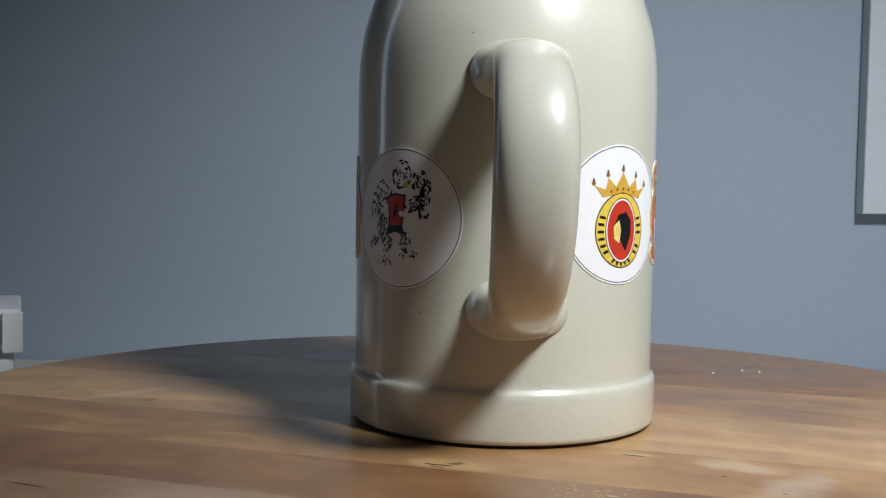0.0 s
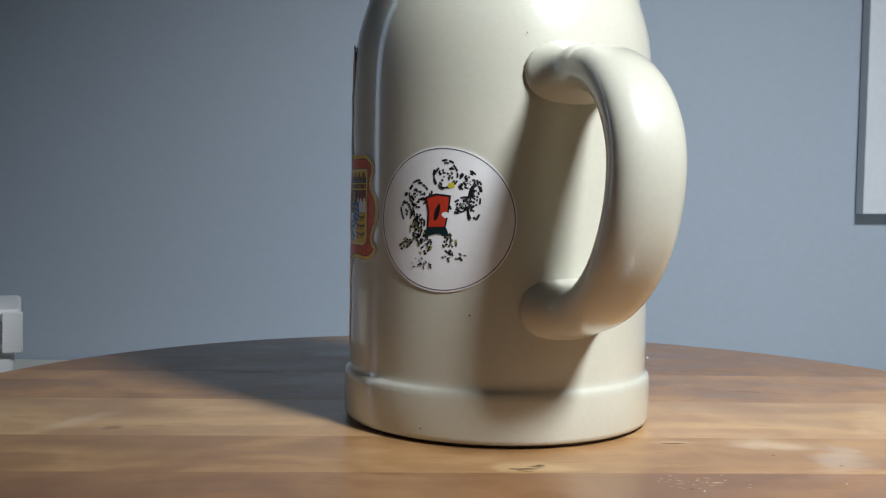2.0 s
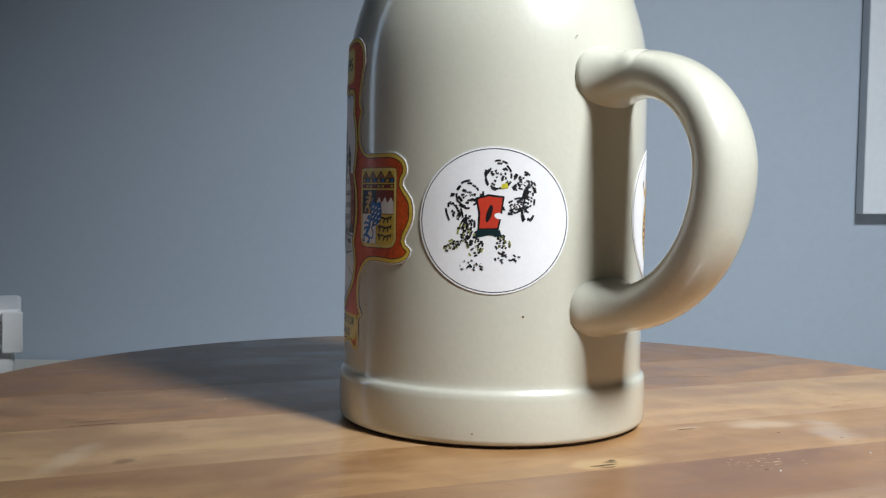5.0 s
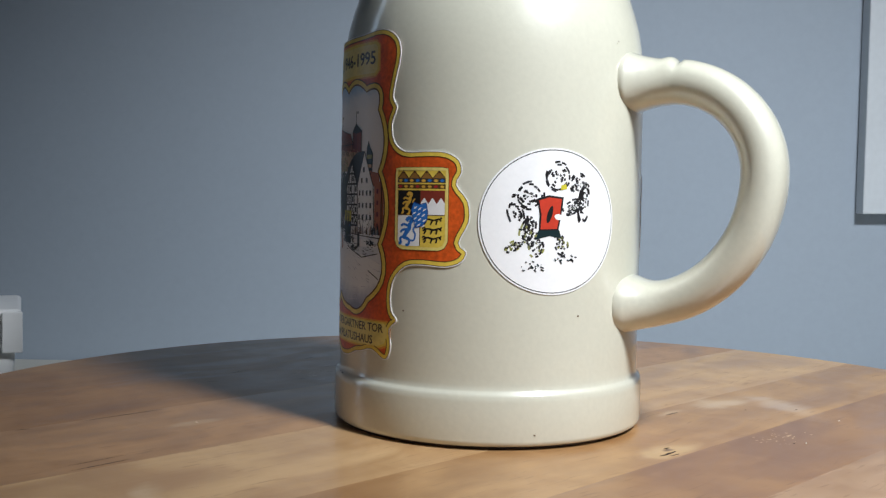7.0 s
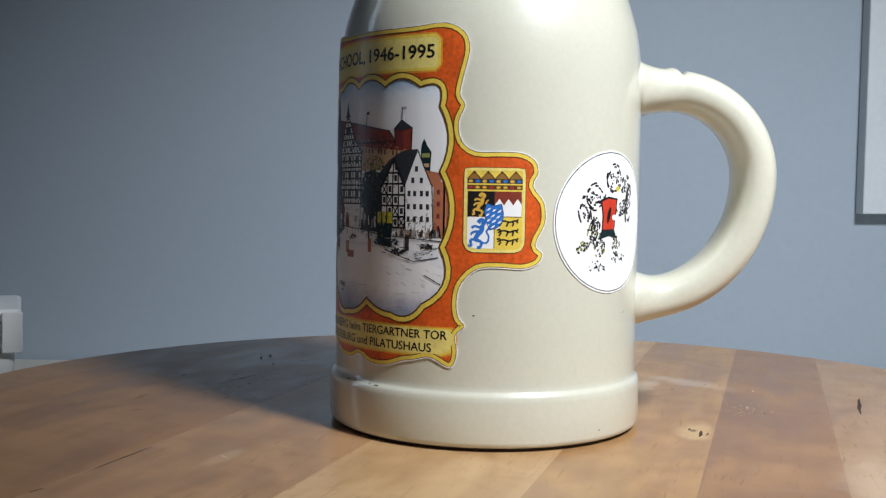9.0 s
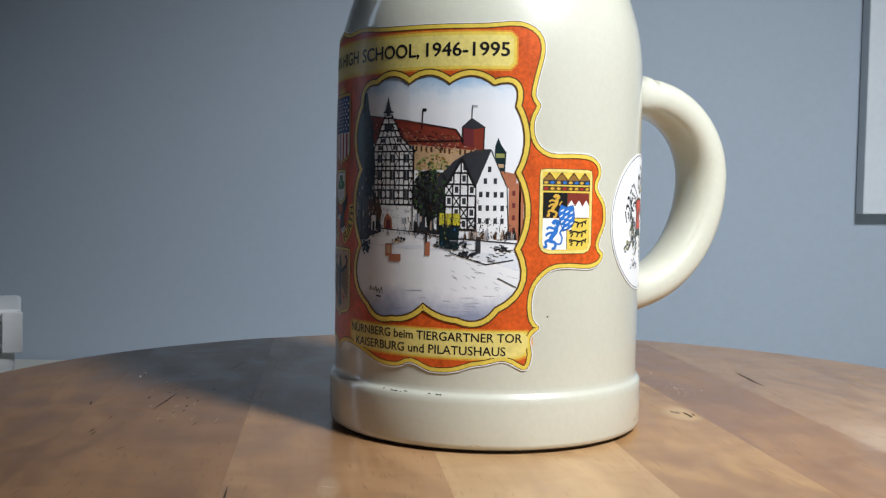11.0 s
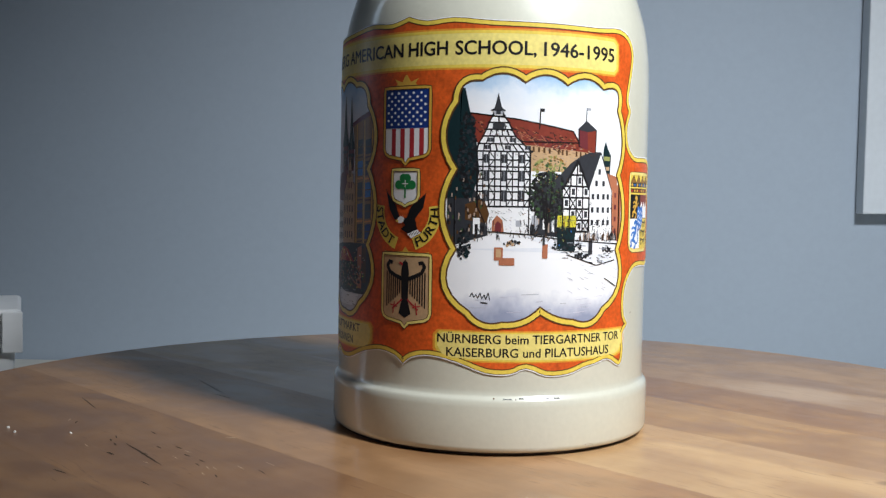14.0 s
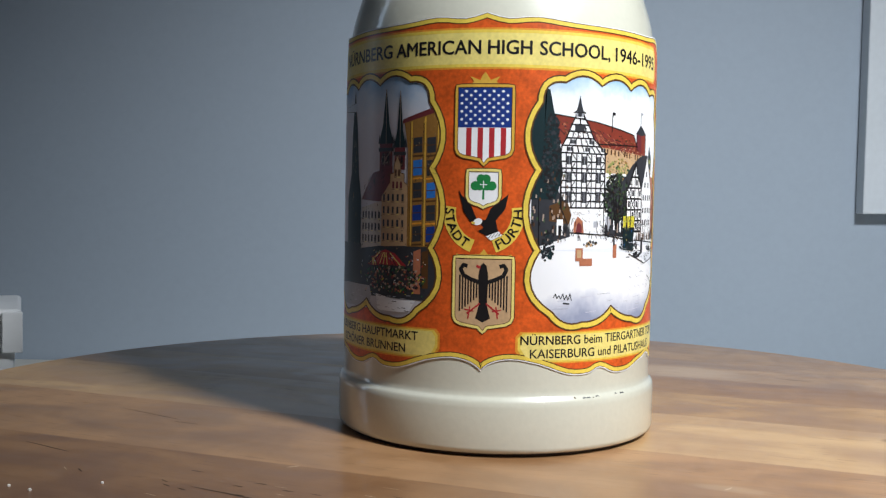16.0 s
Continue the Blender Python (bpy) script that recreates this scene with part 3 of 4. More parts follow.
def timbered(p, apex, left, right, eave, foot, floors, posts, coat=4, beam=.42, lean=0.0):
    """A half-timbered gable: white infill with dark beams."""
    p.fill([(left, foot), (right, foot), (right, eave), (apex[0], apex[1]), (left, eave)], "white", coat)
    at = lambda z: (left, right) if z <= eave else tuple(apex[0] + (e - apex[0]) * (apex[1] - z) / (apex[1] - eave) for e in (left, right))
    n = floors
    for i in range(n + 1):
        z = foot + (apex[1] - 1 - foot) * i / n
        a, b = at(z)
        p.line(a, z, b, z, beam * 1.25, "black", coat + 1)
        if i < n:
            z1 = foot + (apex[1] - 1 - foot) * (i + 1) / n
            m = max(1, round(posts * (b - a) / (right - left)))
            for j in range(m + 1):
                x = a + (b - a) * j / m
                if at(z1)[0] - .1 <= x <= at(z1)[1] + .1:
                    p.line(x, z, x, z1, beam, "black", coat + 1)
                if j < m:
                    w = (b - a) / m
                    if (i + j) % 2 == 0:
                        p.rect(x + .28 * w, x + .76 * w, z + .25 * (z1 - z), z + .8 * (z1 - z), "slate", coat + 1)
                    elif (i + j) % 3 == 0:
                        p.line(x, z, x + w, z1, beam * .8, "black", coat + 1)
                        p.line(x + w, z, x, z1, beam * .8, "black", coat + 1)
    for e in (left, right):
        p.line(e, eave, apex[0], apex[1], beam * 1.6, "black", coat + 2)


def foliage(p, x, z, a, b, n, colours, coat):
    for _ in range(int(2.2 * n)):
        t, r = rnd.uniform(0, 2 * math.pi), math.sqrt(rnd.random())
        cx, cz, s = x + a * r * math.cos(t), z + b * r * math.sin(t), rnd.uniform(.25, .75)
        p.fill([(cx + s * rnd.uniform(.5, 1.1) * math.cos(k * math.pi / 3), cz + s * rnd.uniform(.5, 1.1) * math.sin(k * math.pi / 3)) for k in range(6)], rnd.choice(colours), coat + rnd.choice((0, .4, .8)))


# the picture of the castle square
c = MID + 47.4
p = Print()
path = frame_panel(p, c)
P = lambda pts: clip([(c + x, z) for x, z in pts], path)
p.fill(path, "day_wash", 1)
p.fill(P([(-25, 111.5), (-9, 109.5), (9.5, 106.3), (12.2, 102.3), (19, 99.2), (-8, 101.5), (-24, 102)]), "red", 2.4)                 # castle roof
for k in range(90):
    x = rnd.uniform(-24, 8)
    p.line(c + x, 110 - .18 * (x + 25) - rnd.uniform(0, 5), c + x + rnd.uniform(1, 3), 108.6 - .18 * (x + 25) - rnd.uniform(0, 5), .25, rnd.choice(("maroon", "maroon", "brick", "black")), 3)
p.fill(P([(-8, 102.4), (12, 102.6), (19.4, 99.9), (19.4, 93), (-8, 93)]), "tan", 2)                                                # castle wall
for x in (-4.6, -2.8, -1, .8, 4, 5.4, 7, 10.6, 12.2, 14.2, 16):
    p.rect(c + x, c + x + .7, 98.9 - .08 * x, 100.6 - .08 * x, "brown", 3)
p.fill(P([(11.7, 107), (15.2, 106.6), (18.8, 107), (18.6, 99.6), (11.8, 101.4)]), "maroon", 3)                                      # round tower
p.fill(P([(15.2, 106.6), (18.8, 107), (18.6, 99.6), (15.4, 100.4)]), "red", 4)
p.fill(P([(11.2, 107), (14.6, 110.0), (19.2, 107), (15.2, 106.3)]), "slate", 5)
p.line(c + 14.6, 109.8, c + 14.7, 114.2, .3, "slate", 4).rect(c + 14.7, c + 16.4, 113.4, 114.2, "grey", 4)
p.line(c - 2.4, 106.5, c - 2.1, 113.2, .4, "black", 4).rect(c - 2.1, c - .8, 112.2, 113.2, "black", 4)
p.fill(P([(22.2, 99), (22.4, 101.2), (23.3, 103.6), (24.4, 101.2), (26, 99), (25.6, 92), (22.6, 92)]), "teal", 3)                    # far turret
p.rect(c + 22.6, c + 25.4, 97.2, 98.6, "lime", 4).rect(c + 22.9, c + 25.2, 94.0, 95.2, "tan", 4)
foliage(p, c + 1.5, 93, 6, 5, 60, ("lime", "green", "lime", "ochre"), 3)
p.fill([(c - 4.6, 84), (c - 2, 90), (c + 3, 92), (c + 7, 88), (c + 6, 79), (c - 3, 78)], "slate", 4)
foliage(p, c + 1.2, 85, 6.8, 8.0, 300, ("green", "slate", "black", "black", "black"), 5)
p.fill(P([(-3.4, 80), (6, 80), (6, 71.6), (-5.6, 72.6)]), "slate", 3)
for k in range(14):
    x = rnd.uniform(-5, 5.5)
    p.rect(c + x, c + x + rnd.uniform(.4, 1.1), 73 + rnd.uniform(0, 3), 76 + rnd.uniform(0, 3), rnd.choice(("stone", "white", "brick", "grey")), 4)
for a in (-1.2, .4, 2.2):
    p.line(c + .6, 73, c + a, 86, .6, "black", 6)
p.fill(P([(-34, 119.6), (-26.6, 119.4), (-25.0, 112), (-22.6, 101), (-21.6, 92), (-24, 84), (-34, 84)]), "teal", 5)                      # dark tree
foliage(p, c - 25.6, 98, 3.0, 14, 150, ("black", "teal", "slate", "black"), 6)
p.fill(P([(-32, 92), (-24, 88), (-19, 81), (-18.6, 72), (-32, 68)]), "slate", 4)                                                   # shadowed houses
p.fill(P([(-26, 82), (-20, 84), (-18.2, 79), (-19, 76), (-26, 77)]), "brown", 5)
for k in range(90):
    x, z = rnd.uniform(-32, -20), rnd.uniform(70, 92)
    p.fill(P([(x, z), (x + .5, z), (x + .5, z + 1.1), (x, z + 1.1)]), rnd.choice(("black", "stone", "green", "brown", "black")), 5.5)
p.rect(c - 23.4, c - 21.2, 72.4, 77.6, "white", 6).rect(c - 22.8, c - 21.8, 72.4, 75.6, "black", 6.4)
TIERS = ((81.4, -22.3, -5.2), (99.2, -22.5, -5.2), (99.3, -22.9, -4.8), (101.6, -22.0, -7.6), (104.0, -20.6, -10.2), (106.2, -19.6, -11.4), (108.4, -18.8, -12.4), (110.6, -17.6, -14.0), (111.4, -17.2, -14.4))   # tall house
p.fill([(c + a, z) for z, a, b in TIERS] + [(c + b, z) for z, a, b in TIERS[::-1]], "white", 4)


def across(z):
    for (z0, a0, b0), (z1, a1, b1) in zip(TIERS, TIERS[1:]):
        if z0 <= z <= z1:
            k = (z - z0) / (z1 - z0)
            return c + a0 + (a1 - a0) * k, c + b0 + (b1 - b0) * k
    return c + TIERS[-1][1], c + TIERS[-1][2]


for z in (81.4, 83.6, 86.2, 88.0, 90.2, 92.8, 94.2, 96.4, 99.2, 101.6, 104.0, 106.2, 108.4, 110.4):          # beams, posts, windows and braces
    a, b = across(z)
    p.line(a, z, b, z + rnd.uniform(-.15, .15), .50, "black", 5)
for z0, z1, n in ((81.4, 88.0, 9), (88.0, 94.2, 9), (94.2, 99.2, 9), (99.2, 101.6, 8), (101.6, 104.0, 6), (104.0, 106.2, 5), (106.2, 108.4, 4), (108.4, 110.6, 2)):
    (a, b), (a1, b1) = across(z0), across(z1)
    for k in range(n + 1):
        x, x1 = a + (b - a) * k / n, a1 + (b1 - a1) * k / n
        p.line(x, z0, x1, z1, rnd.uniform(.34, .5), "black", 5)
        if k < n and k % 3 == 1 and z1 < 105:
            w = (b - a) / n
            p.rect(x + .12 * w, x + 1.0 * w, z0 + .25 * (z1 - z0), z0 + .80 * (z1 - z0), "slate", 5.6)
            p.line(x + .55 * w, z0 + .25 * (z1 - z0), x + .55 * w, z0 + .8 * (z1 - z0), .16, "grey", 5.9)
        elif k < n and k % 3 == 2 and z1 - z0 > 4:
            w = (b - a) / n
            p.line(x, z0, x + w, z0 + .5 * (z1 - z0), .30, "black", 5).line(x + w, z0 + .5 * (z1 - z0), x, z1, .30, "black", 5)
p.rect(c - 17.6, c - 14.0, 106.4, 108.2, "slate", 5.6)
for z0, a0, b0 in TIERS[1:]:
    for e in (a0, b0):
        p.oval(c + e, z0, .45, .4, "black", 6, n=7)
p.ribbon([(c + a, z) for z, a, b in TIERS], -.22, .22, "black", 6, closed=False).ribbon([(c + b, z) for z, a, b in TIERS], -.22, .22, "black", 6, closed=False)
p.fill([(c - 18.4, 112.3), (c - 17.2, 112.9), (c - 16.6, 114.6), (c - 15.9, 117.9), (c - 15.2, 114.6), (c - 14.6, 112.9), (c - 13.4, 112.3)], "slate", 7)
p.rect(c - 17.3, c - 14.5, 111.0, 112.3, "grey", 7.4).line(c - 18, 112.3, c - 13.6, 112.3, .4, "black", 7.6).rect(c - 16.6, c - 15.2, 111.0, 112.2, "slate", 7.6)
p.fill([(c - 20, 81), (c - 5.0, 81), (c - 5.0, 72.8), (c - 18.6, 73.4), (c - 19.4, 76)], "white", 4)
for k in range(40):
    x, z = rnd.uniform(-18, -5.6), rnd.uniform(73.4, 80.6)
    p.line(c + x, z, c + x + rnd.uniform(.3, .9), z, .16, rnd.choice(("dusk", "grey", "stone")), 4.6)
p.fill([(c - 17.4, 73.4), (c - 17.2, 76.6), (c - 15.8, 78.6), (c - 13.9, 77), (c - 13.4, 73.2)], "brick", 5)
p.fill([(c - 16.4, 73.4), (c - 16.2, 75.8), (c - 15.4, 76.8), (c - 14.4, 75.8), (c - 14.2, 73.3)], "maroon", 6)
p.rect(c - 9.6, c - 7.8, 75, 77, "grey", 5)
p.fill(P([(3, 90), (9, 96), (13, 98.5), (16.4, 99.6), (21, 100), (16.4, 88), (6, 86)]), "slate", 6)                                         # roofs
p.fill(P([(21, 100), (24, 93), (29.5, 92), (29.5, 87), (24, 88)]), "brick", 3)
timbered(p, (c + 11.6, 96.8), c + 6.2, c + 16.2, 87.4, 73.6, 6, 4, 7, .5)
p.fill([(c + 16.6, 73), (c + 27.1, 72), (c + 26.4, 88), (c + 21, 99.8), (c + 16.2, 88)], "white", 7)                                # white gable
p.line(c + 16.2, 88, c + 21, 99.8, .4, "slate", 8).line(c + 26.2, 88, c + 21, 99.8, .4, "slate", 8)
for i, z in enumerate((93.4, 89.6, 85.2, 80.8, 76.6)):
    for x in ((20.7,), (19.4, 22.6), (18, 20.2, 22.7, 24.8), (17.8, 20.2, 22.6, 25), (17.8, 20.2, 22.8, 25))[i]:
        p.rect(c + x - .6, c + x + .5, z - .9, z + .9, "slate", 8)
p.fill(P([(27, 88), (32, 90), (32, 70), (27.2, 71)]), "brick", 4)
for z in (85, 81, 77, 73):
    p.fill(P([(28.2, z), (29.2, z), (29.2, z + 1.6), (28.2, z + 1.6)]), "maroon", 5)
for k in range(40):                                                                                                               # stalls and passers' shade along the fronts
    x = rnd.uniform(5, 29)
    p.fill(P([(x, 70.6), (x + rnd.uniform(.5, 1.4), 70.6), (x + rnd.uniform(.3, 1.0), 70.6 + rnd.uniform(1.5, 4.5)), (x, 72)]), rnd.choice(("slate", "black", "brown", "grey", "stone")), 7)
p.fill(P([(-8, 72.4), (6, 71), (31, 69), (32, 60), (22, 63), (8, 66.4), (-2, 70)]), "haze", 2)
p.fill(P([(4.2, 75), (11.2, 75), (10.6, 67), (4.6, 67.4)]), "teal", 8).rect(c + 4.4, c + 11.2, 75, 78.8, "kiosk", 8.4)
p.line(c + 4.6, 77, c + 11, 77.2, .25, "lime", 9).line(c + 7, 75, c + 7, 78.8, .2, "ochre", 9)
foliage(p, c + 8, 68.6, 5.4, 1.6, 22, ("slate", "black", "teal"), 9)
foliage(p, c + 14, 65.6, 3, .9, 12, ("slate", "black"), 7)
foliage(p, c + 24.5, 67.4, 2.2, .8, 10, ("slate", "black"), 7)
foliage(p, c - 11, 69.6, 3, .7, 10, ("slate", "tan", "black"), 7)
p.rect(c + 16.6, c + 18.2, 66, 71.4, "slate", 8).rect(c - .6, c + 1.2, 64.8, 69.4, "brick", 7).rect(c - .6, c + .2, 69, 73, "slate", 7.4)
p.rect(c - 16.4, c - 13.6, 64, 68.2, "brick", 6).rect(c - 15.8, c - 14.2, 65, 67.6, "tan", 6.4).rect(c - 14.8, c - 9.8, 62.4, 64.8, "brick", 7)
foliage(p, c - 26.4, 68.5, 2.2, 4.6, 46, ("black", "slate", "teal"), 6)
for k in range(26):                                                                                                                # pen strokes on the paving
    x = rnd.uniform(-30, 29)
    z = 46.5 + rnd.random() ** 2 * 7 + .003 * x * x
    w = rnd.uniform(2, 6)
    if -27 < x < 21:
        p.line(c + x, z, c + x + w, z + rnd.uniform(-.2, .5), .15, rnd.choice(("grey", "dusk", "dusk", "dusk")), 3)
for k in range(30):
    x, z = rnd.uniform(8, 29), rnd.uniform(54, 66)
    p.line(c + x, z, c + x + rnd.uniform(1, 2), z - rnd.uniform(.2, 1), .13, rnd.choice(("grey", "dusk")), 3)
for k in range(5):                                                                                                                # a scrawl that cannot be read
    p.line(c - 24 + 1.3 * k, 52.0 - .2 * k, c - 23.2 + 1.3 * k, 53.4 - .5 * (k % 2), .3, "slate", 4).line(c - 23.2 + 1.3 * k, 53.2 - .5 * (k % 2), c - 22.7 + 1.3 * k, 51.8 - .2 * k, .3, "slate", 4)
p.line(c - 20.5, 50.2, c - 18.2, 50.0, .5, "slate", 4)
for pts in (((-25, 111.5), (-9, 109.5), (9.5, 106.3), (12.2, 102.3)), ((-8, 102.4), (12, 102.6)), ((11.7, 107), (11.8, 101.4)), ((18.8, 107), (18.6, 99.6)), ((-5.4, 99.6), (-5.4, 72.6)), ((-22.4, 99.6), (-22, 81), (-19.6, 76)),
            ((16.6, 73), (16.3, 88)), ((27.1, 72), (26.4, 88)), ((-18.8, 73.3), (-5.4, 72.5), (6, 71), (30, 69.4)), ((29, 64), (20, 62.4), (8, 66)), ((24, 58), (30, 55))):
    p.ribbon([(c + x, z) for x, z in pts], -.16, .16, "black", 9, closed=False)
for k in range(150):                                                                                                              # hatching on roofs and walls
    x, z = rnd.uniform(-22, 18), rnd.uniform(76, 108)
    if z < 112 - .12 * (x + 22) - abs(x + 4) * .2:
        p.line(c + x, z, c + x + rnd.uniform(.3, 1.2), z - rnd.uniform(.2, 1.0), .12, rnd.choice(("brown", "black", "slate")), 9)
for k in range(70):                                                                                                               # loose pen work
    x, z = rnd.uniform(-23, 28), rnd.uniform(70, 76)
    p.line(c + x, z, c + x + rnd.uniform(-.6, .6), z + rnd.uniform(.6, 2.2), .2, "black", 9)
for k in range(110):                                                                                                              # worn tiles on the castle roof
    x = rnd.uniform(-24, 11)
    z = 110.4 - .17 * (x + 25) - rnd.uniform(.4, 4.6)
    p.line(c + x, z, c + x + rnd.uniform(.4, 1.3), z - rnd.uniform(0, .5), .3, rnd.choice(("maroon", "black", "red", "brown", "brick")), 3.6)
for k in range(90):                                                                                                               # stones of the castle wall
    x = rnd.uniform(-6, 18)
    z = rnd.uniform(93.5, 101.4) - .05 * max(0, x - 10)
    p.line(c + x, z, c + x + rnd.uniform(.4, 1.0), z, .25, rnd.choice(("stone", "ochre", "tan", "stone")), 2.7)
for k in range(170):                                                                                                              # dark pen work along the house fronts
    x = rnd.uniform(-6, 28)
    z = 70 + abs(rnd.gauss(0, 4.4))
    p.line(c + x, z, c + x + rnd.uniform(-.5, .9), z + rnd.uniform(-.4, 1.2), .26, rnd.choice(("black", "slate", "black", "brown")), 8.2)
for k in range(60):
    x, z = rnd.uniform(4, 28), rnd.uniform(61, 70)
    if z > 62 + .25 * abs(x - 16):
        p.line(c + x, z, c + x + rnd.uniform(.5, 2.4), z + rnd.uniform(-.3, .1), .22, rnd.choice(("black", "slate", "grey")), 8.2)
for k in range(26):
    x, z = rnd.uniform(4.6, 10.6), rnd.uniform(68, 78.4)
    p.line(c + x, z, c + x + rnd.uniform(-.4, .6), z + rnd.uniform(.4, 1.4), .3, rnd.choice(("lime", "ochre", "teal")) if z > 75 else rnd.choice(("blue", "black", "teal", "lime")), 9.2)
p.done("town_picture", label, "printed picture of a half-timbered town square")

# the picture of the market at dusk
c = MID - 47.4
p = Print()
path = frame_panel(p, c, -1)
P = lambda pts: clip([(c + x, z) for x, z in pts], path)
p.fill(path, "dusk_wash", 1)
p.fill(P([(-18, 83), (-13.6, 92), (-12.6, 106), (-10.0, 121), (-7.4, 106), (-6.2, 92), (-4, 83), (-4, 64), (-18, 64)]), "teal", 4)          # the pointed fountain
for k in range(60):
    z = rnd.uniform(66, 112)
    x = -10 + rnd.uniform(-1, 1) * (1.4 + max(0, 104 - z) * .12)
    p.line(c + x, z, c + x, z + rnd.uniform(.6, 2), .28, rnd.choice(("black", "ochre", "stone", "slate")), 4.6)
for x, w, top, eave in ((10.6, 3.7, 120, 101.8), (17.1, 2.7, 119.2, 100.4)):                                                              # church towers
    p.fill([(c + x - w, eave), (c + x - .45 * w, eave + 6), (c + x - .1, top), (c + x + .1, top), (c + x + .45 * w, eave + 6), (c + x + w, eave)], "teal", 5)
    for q in (-.9, .9):
        p.fill([(c + x + q * w - .6, eave), (c + x + q * w, eave + 3.4), (c + x + q * w + .6, eave)], "slate", 5.3)
    p.rect(c + x - .85 * w, c + x + .85 * w, 93, eave, "maroon", 5).rect(c + x - w, c + x + w, eave - 2.6, eave - 1.4, "slate", 5.6)
    for q in (-.45, .2):
        p.rect(c + x + q * w, c + x + (q + .3) * w, eave - 6.4, eave - 3.2, "black", 5.6)
    for k in range(30):
        p.line(c + x + rnd.uniform(-.8, .8) * w, rnd.uniform(94, eave - 2), c + x + rnd.uniform(-.8, .8) * w, rnd.uniform(94, eave - 2), .14, rnd.choice(("brown", "black", "stone")), 5.7)
    p.line(c + x + .1, eave, c + x, top, .22, "stone", 5.5)
p.fill(P([(-3.6, 83), (3.9, 92), (13.9, 94.4), (13.4, 82)]), "maroon", 6)                                                                  # red roof
for k in range(46):
    x = rnd.uniform(-2, 12)
    z = rnd.uniform(82.5, 90 + .25 * x)
    p.line(c + x, z, c + x + .8, z + 1, .2, rnd.choice(("black", "red", "brown", "maroon")), 6.3)
p.fill(P([(-3.4, 66), (8.8, 67.4), (8.6, 82.6), (-3.3, 80)]), "plaster", 6.4)                                                                # pale fronts
p.fill([(c + 8.8, 67.2), (c + 20.8, 67.8), (c + 20.4, 88), (c + 19.2, 89), (c + 19.2, 91.6), (c + 17.8, 92), (c + 17.6, 95), (c + 16.2, 97.6), (c + 14.8, 95), (c + 14.6, 92), (c + 13.0, 91.6), (c + 12.8, 88.6), (c + 8.8, 84)], "tan", 6.6)
p.ribbon([(c + 20.4, 88), (c + 19.2, 89), (c + 19.2, 91.6), (c + 17.8, 92), (c + 17.6, 95), (c + 16.2, 97.6), (c + 14.8, 95), (c + 14.6, 92), (c + 13.0, 91.6), (c + 12.8, 88.6)], -.15, .15, "brown", 7, closed=False)
for x0, dx, nx, zs, ink_a in ((-2.6, 1.95, 6, (68.6, 72.6, 76.6), "black"), (9.6, 2.15, 5, (69.4, 74.0, 78.4, 82.6), "slate"), (14.0, 1.7, 3, (86.8,), "maroon"), (15.0, 1.5, 2, (90.8,), "brown")):
    for z in zs:
        for k in range(nx):
            x = x0 + dx * k
            p.fill(P([(x, z), (x + .9, z), (x + .9, z + 2.3), (x, z + 2.3)]), ink_a, 7.2)
            p.line(c + x - .2, z - .3, c + x + 1.1, z - .3, .2, "pale" if k % 2 else "brown", 7.4)
p.fill(P([(20.6, 67.6), (34, 67.8), (34, 112.6), (30, 111.9), (18.9, 108.8), (20.6, 100)]), "ochre", 6.8)                                    # orange corner house
p.fill(P([(18.4, 108.2), (31, 111.6), (34, 112.6), (34, 114), (30, 113.2), (18.4, 109.6)]), "maroon", 7.6)
for i, (x0, x1) in enumerate(((22.8, 26.2), (28.0, 31.2))):
    for k, z in enumerate((69.2, 76.2, 83.6, 91.0, 98.4)):
        p.fill(P([(x0, z), (x1, z + .3), (x1, z + 5.4), (x0, z + 5.0)]), ("slate", "navy", "slate", "blue", "slate")[(k + i) % 5], 7.2)
        p.fill(P([(x0, z + 2.4), (x1, z + 2.6), (x1, z + 2.9), (x0, z + 2.7)]), "brown", 7.4)
        p.fill(P([(x0 - .2, z - 1.3), (x1 + .2, z - 1), (x1 + .2, z - .4), (x0 - .2, z - .7)]), "amber" if k % 2 else "brown", 7.4)
    for x in (x0 - 1.1, x1 + .4):
        p.fill(P([(x, 68), (x + .7, 68), (x + .7, 109 + i * 1.4), (x, 108.6 + i * 1.4)]), "gold", 7.4)
        p.line(c + x, 68, c + x, 108.4, .2, "brown", 7.6)
p.fill(P([(-33, 67.4), (34, 67.8), (34, 50), (-33, 50)]), "slate", 5)                                                                      # market in the shade
p.fill(P([(23.4, 52), (26.2, 52), (26.2, 67), (23.4, 66)]), "brick", 6).fill(P([(26.6, 54), (29, 54), (29, 66.6), (26.6, 66)]), "brown", 6)
for x, z, w, h in ((11.2, 61.0, 9.4, 5.2), (4.6, 60.6, 3.4, 3.2)):                                                                         # red awnings
    p.fill([(c + x - w, z), (c + x - .4 * w, z + .8 * h), (c + x, z + h), (c + x + .5 * w, z + .75 * h), (c + x + w, z)], "crimson", 7)
    for k in range(9):
        p.line(c + x + w * (k / 4.5 - 1) * .95, z + .1, c + x + w * (k / 4.5 - 1) * .3, z + .8 * h, .35, rnd.choice(("maroon", "brick", "pale", "black")), 7.3)
foliage(p, c + 14, 56.6, 14, 4.6, 200, ("black", "slate", "green", "brick", "maroon", "teal", "stone", "green"), 7)
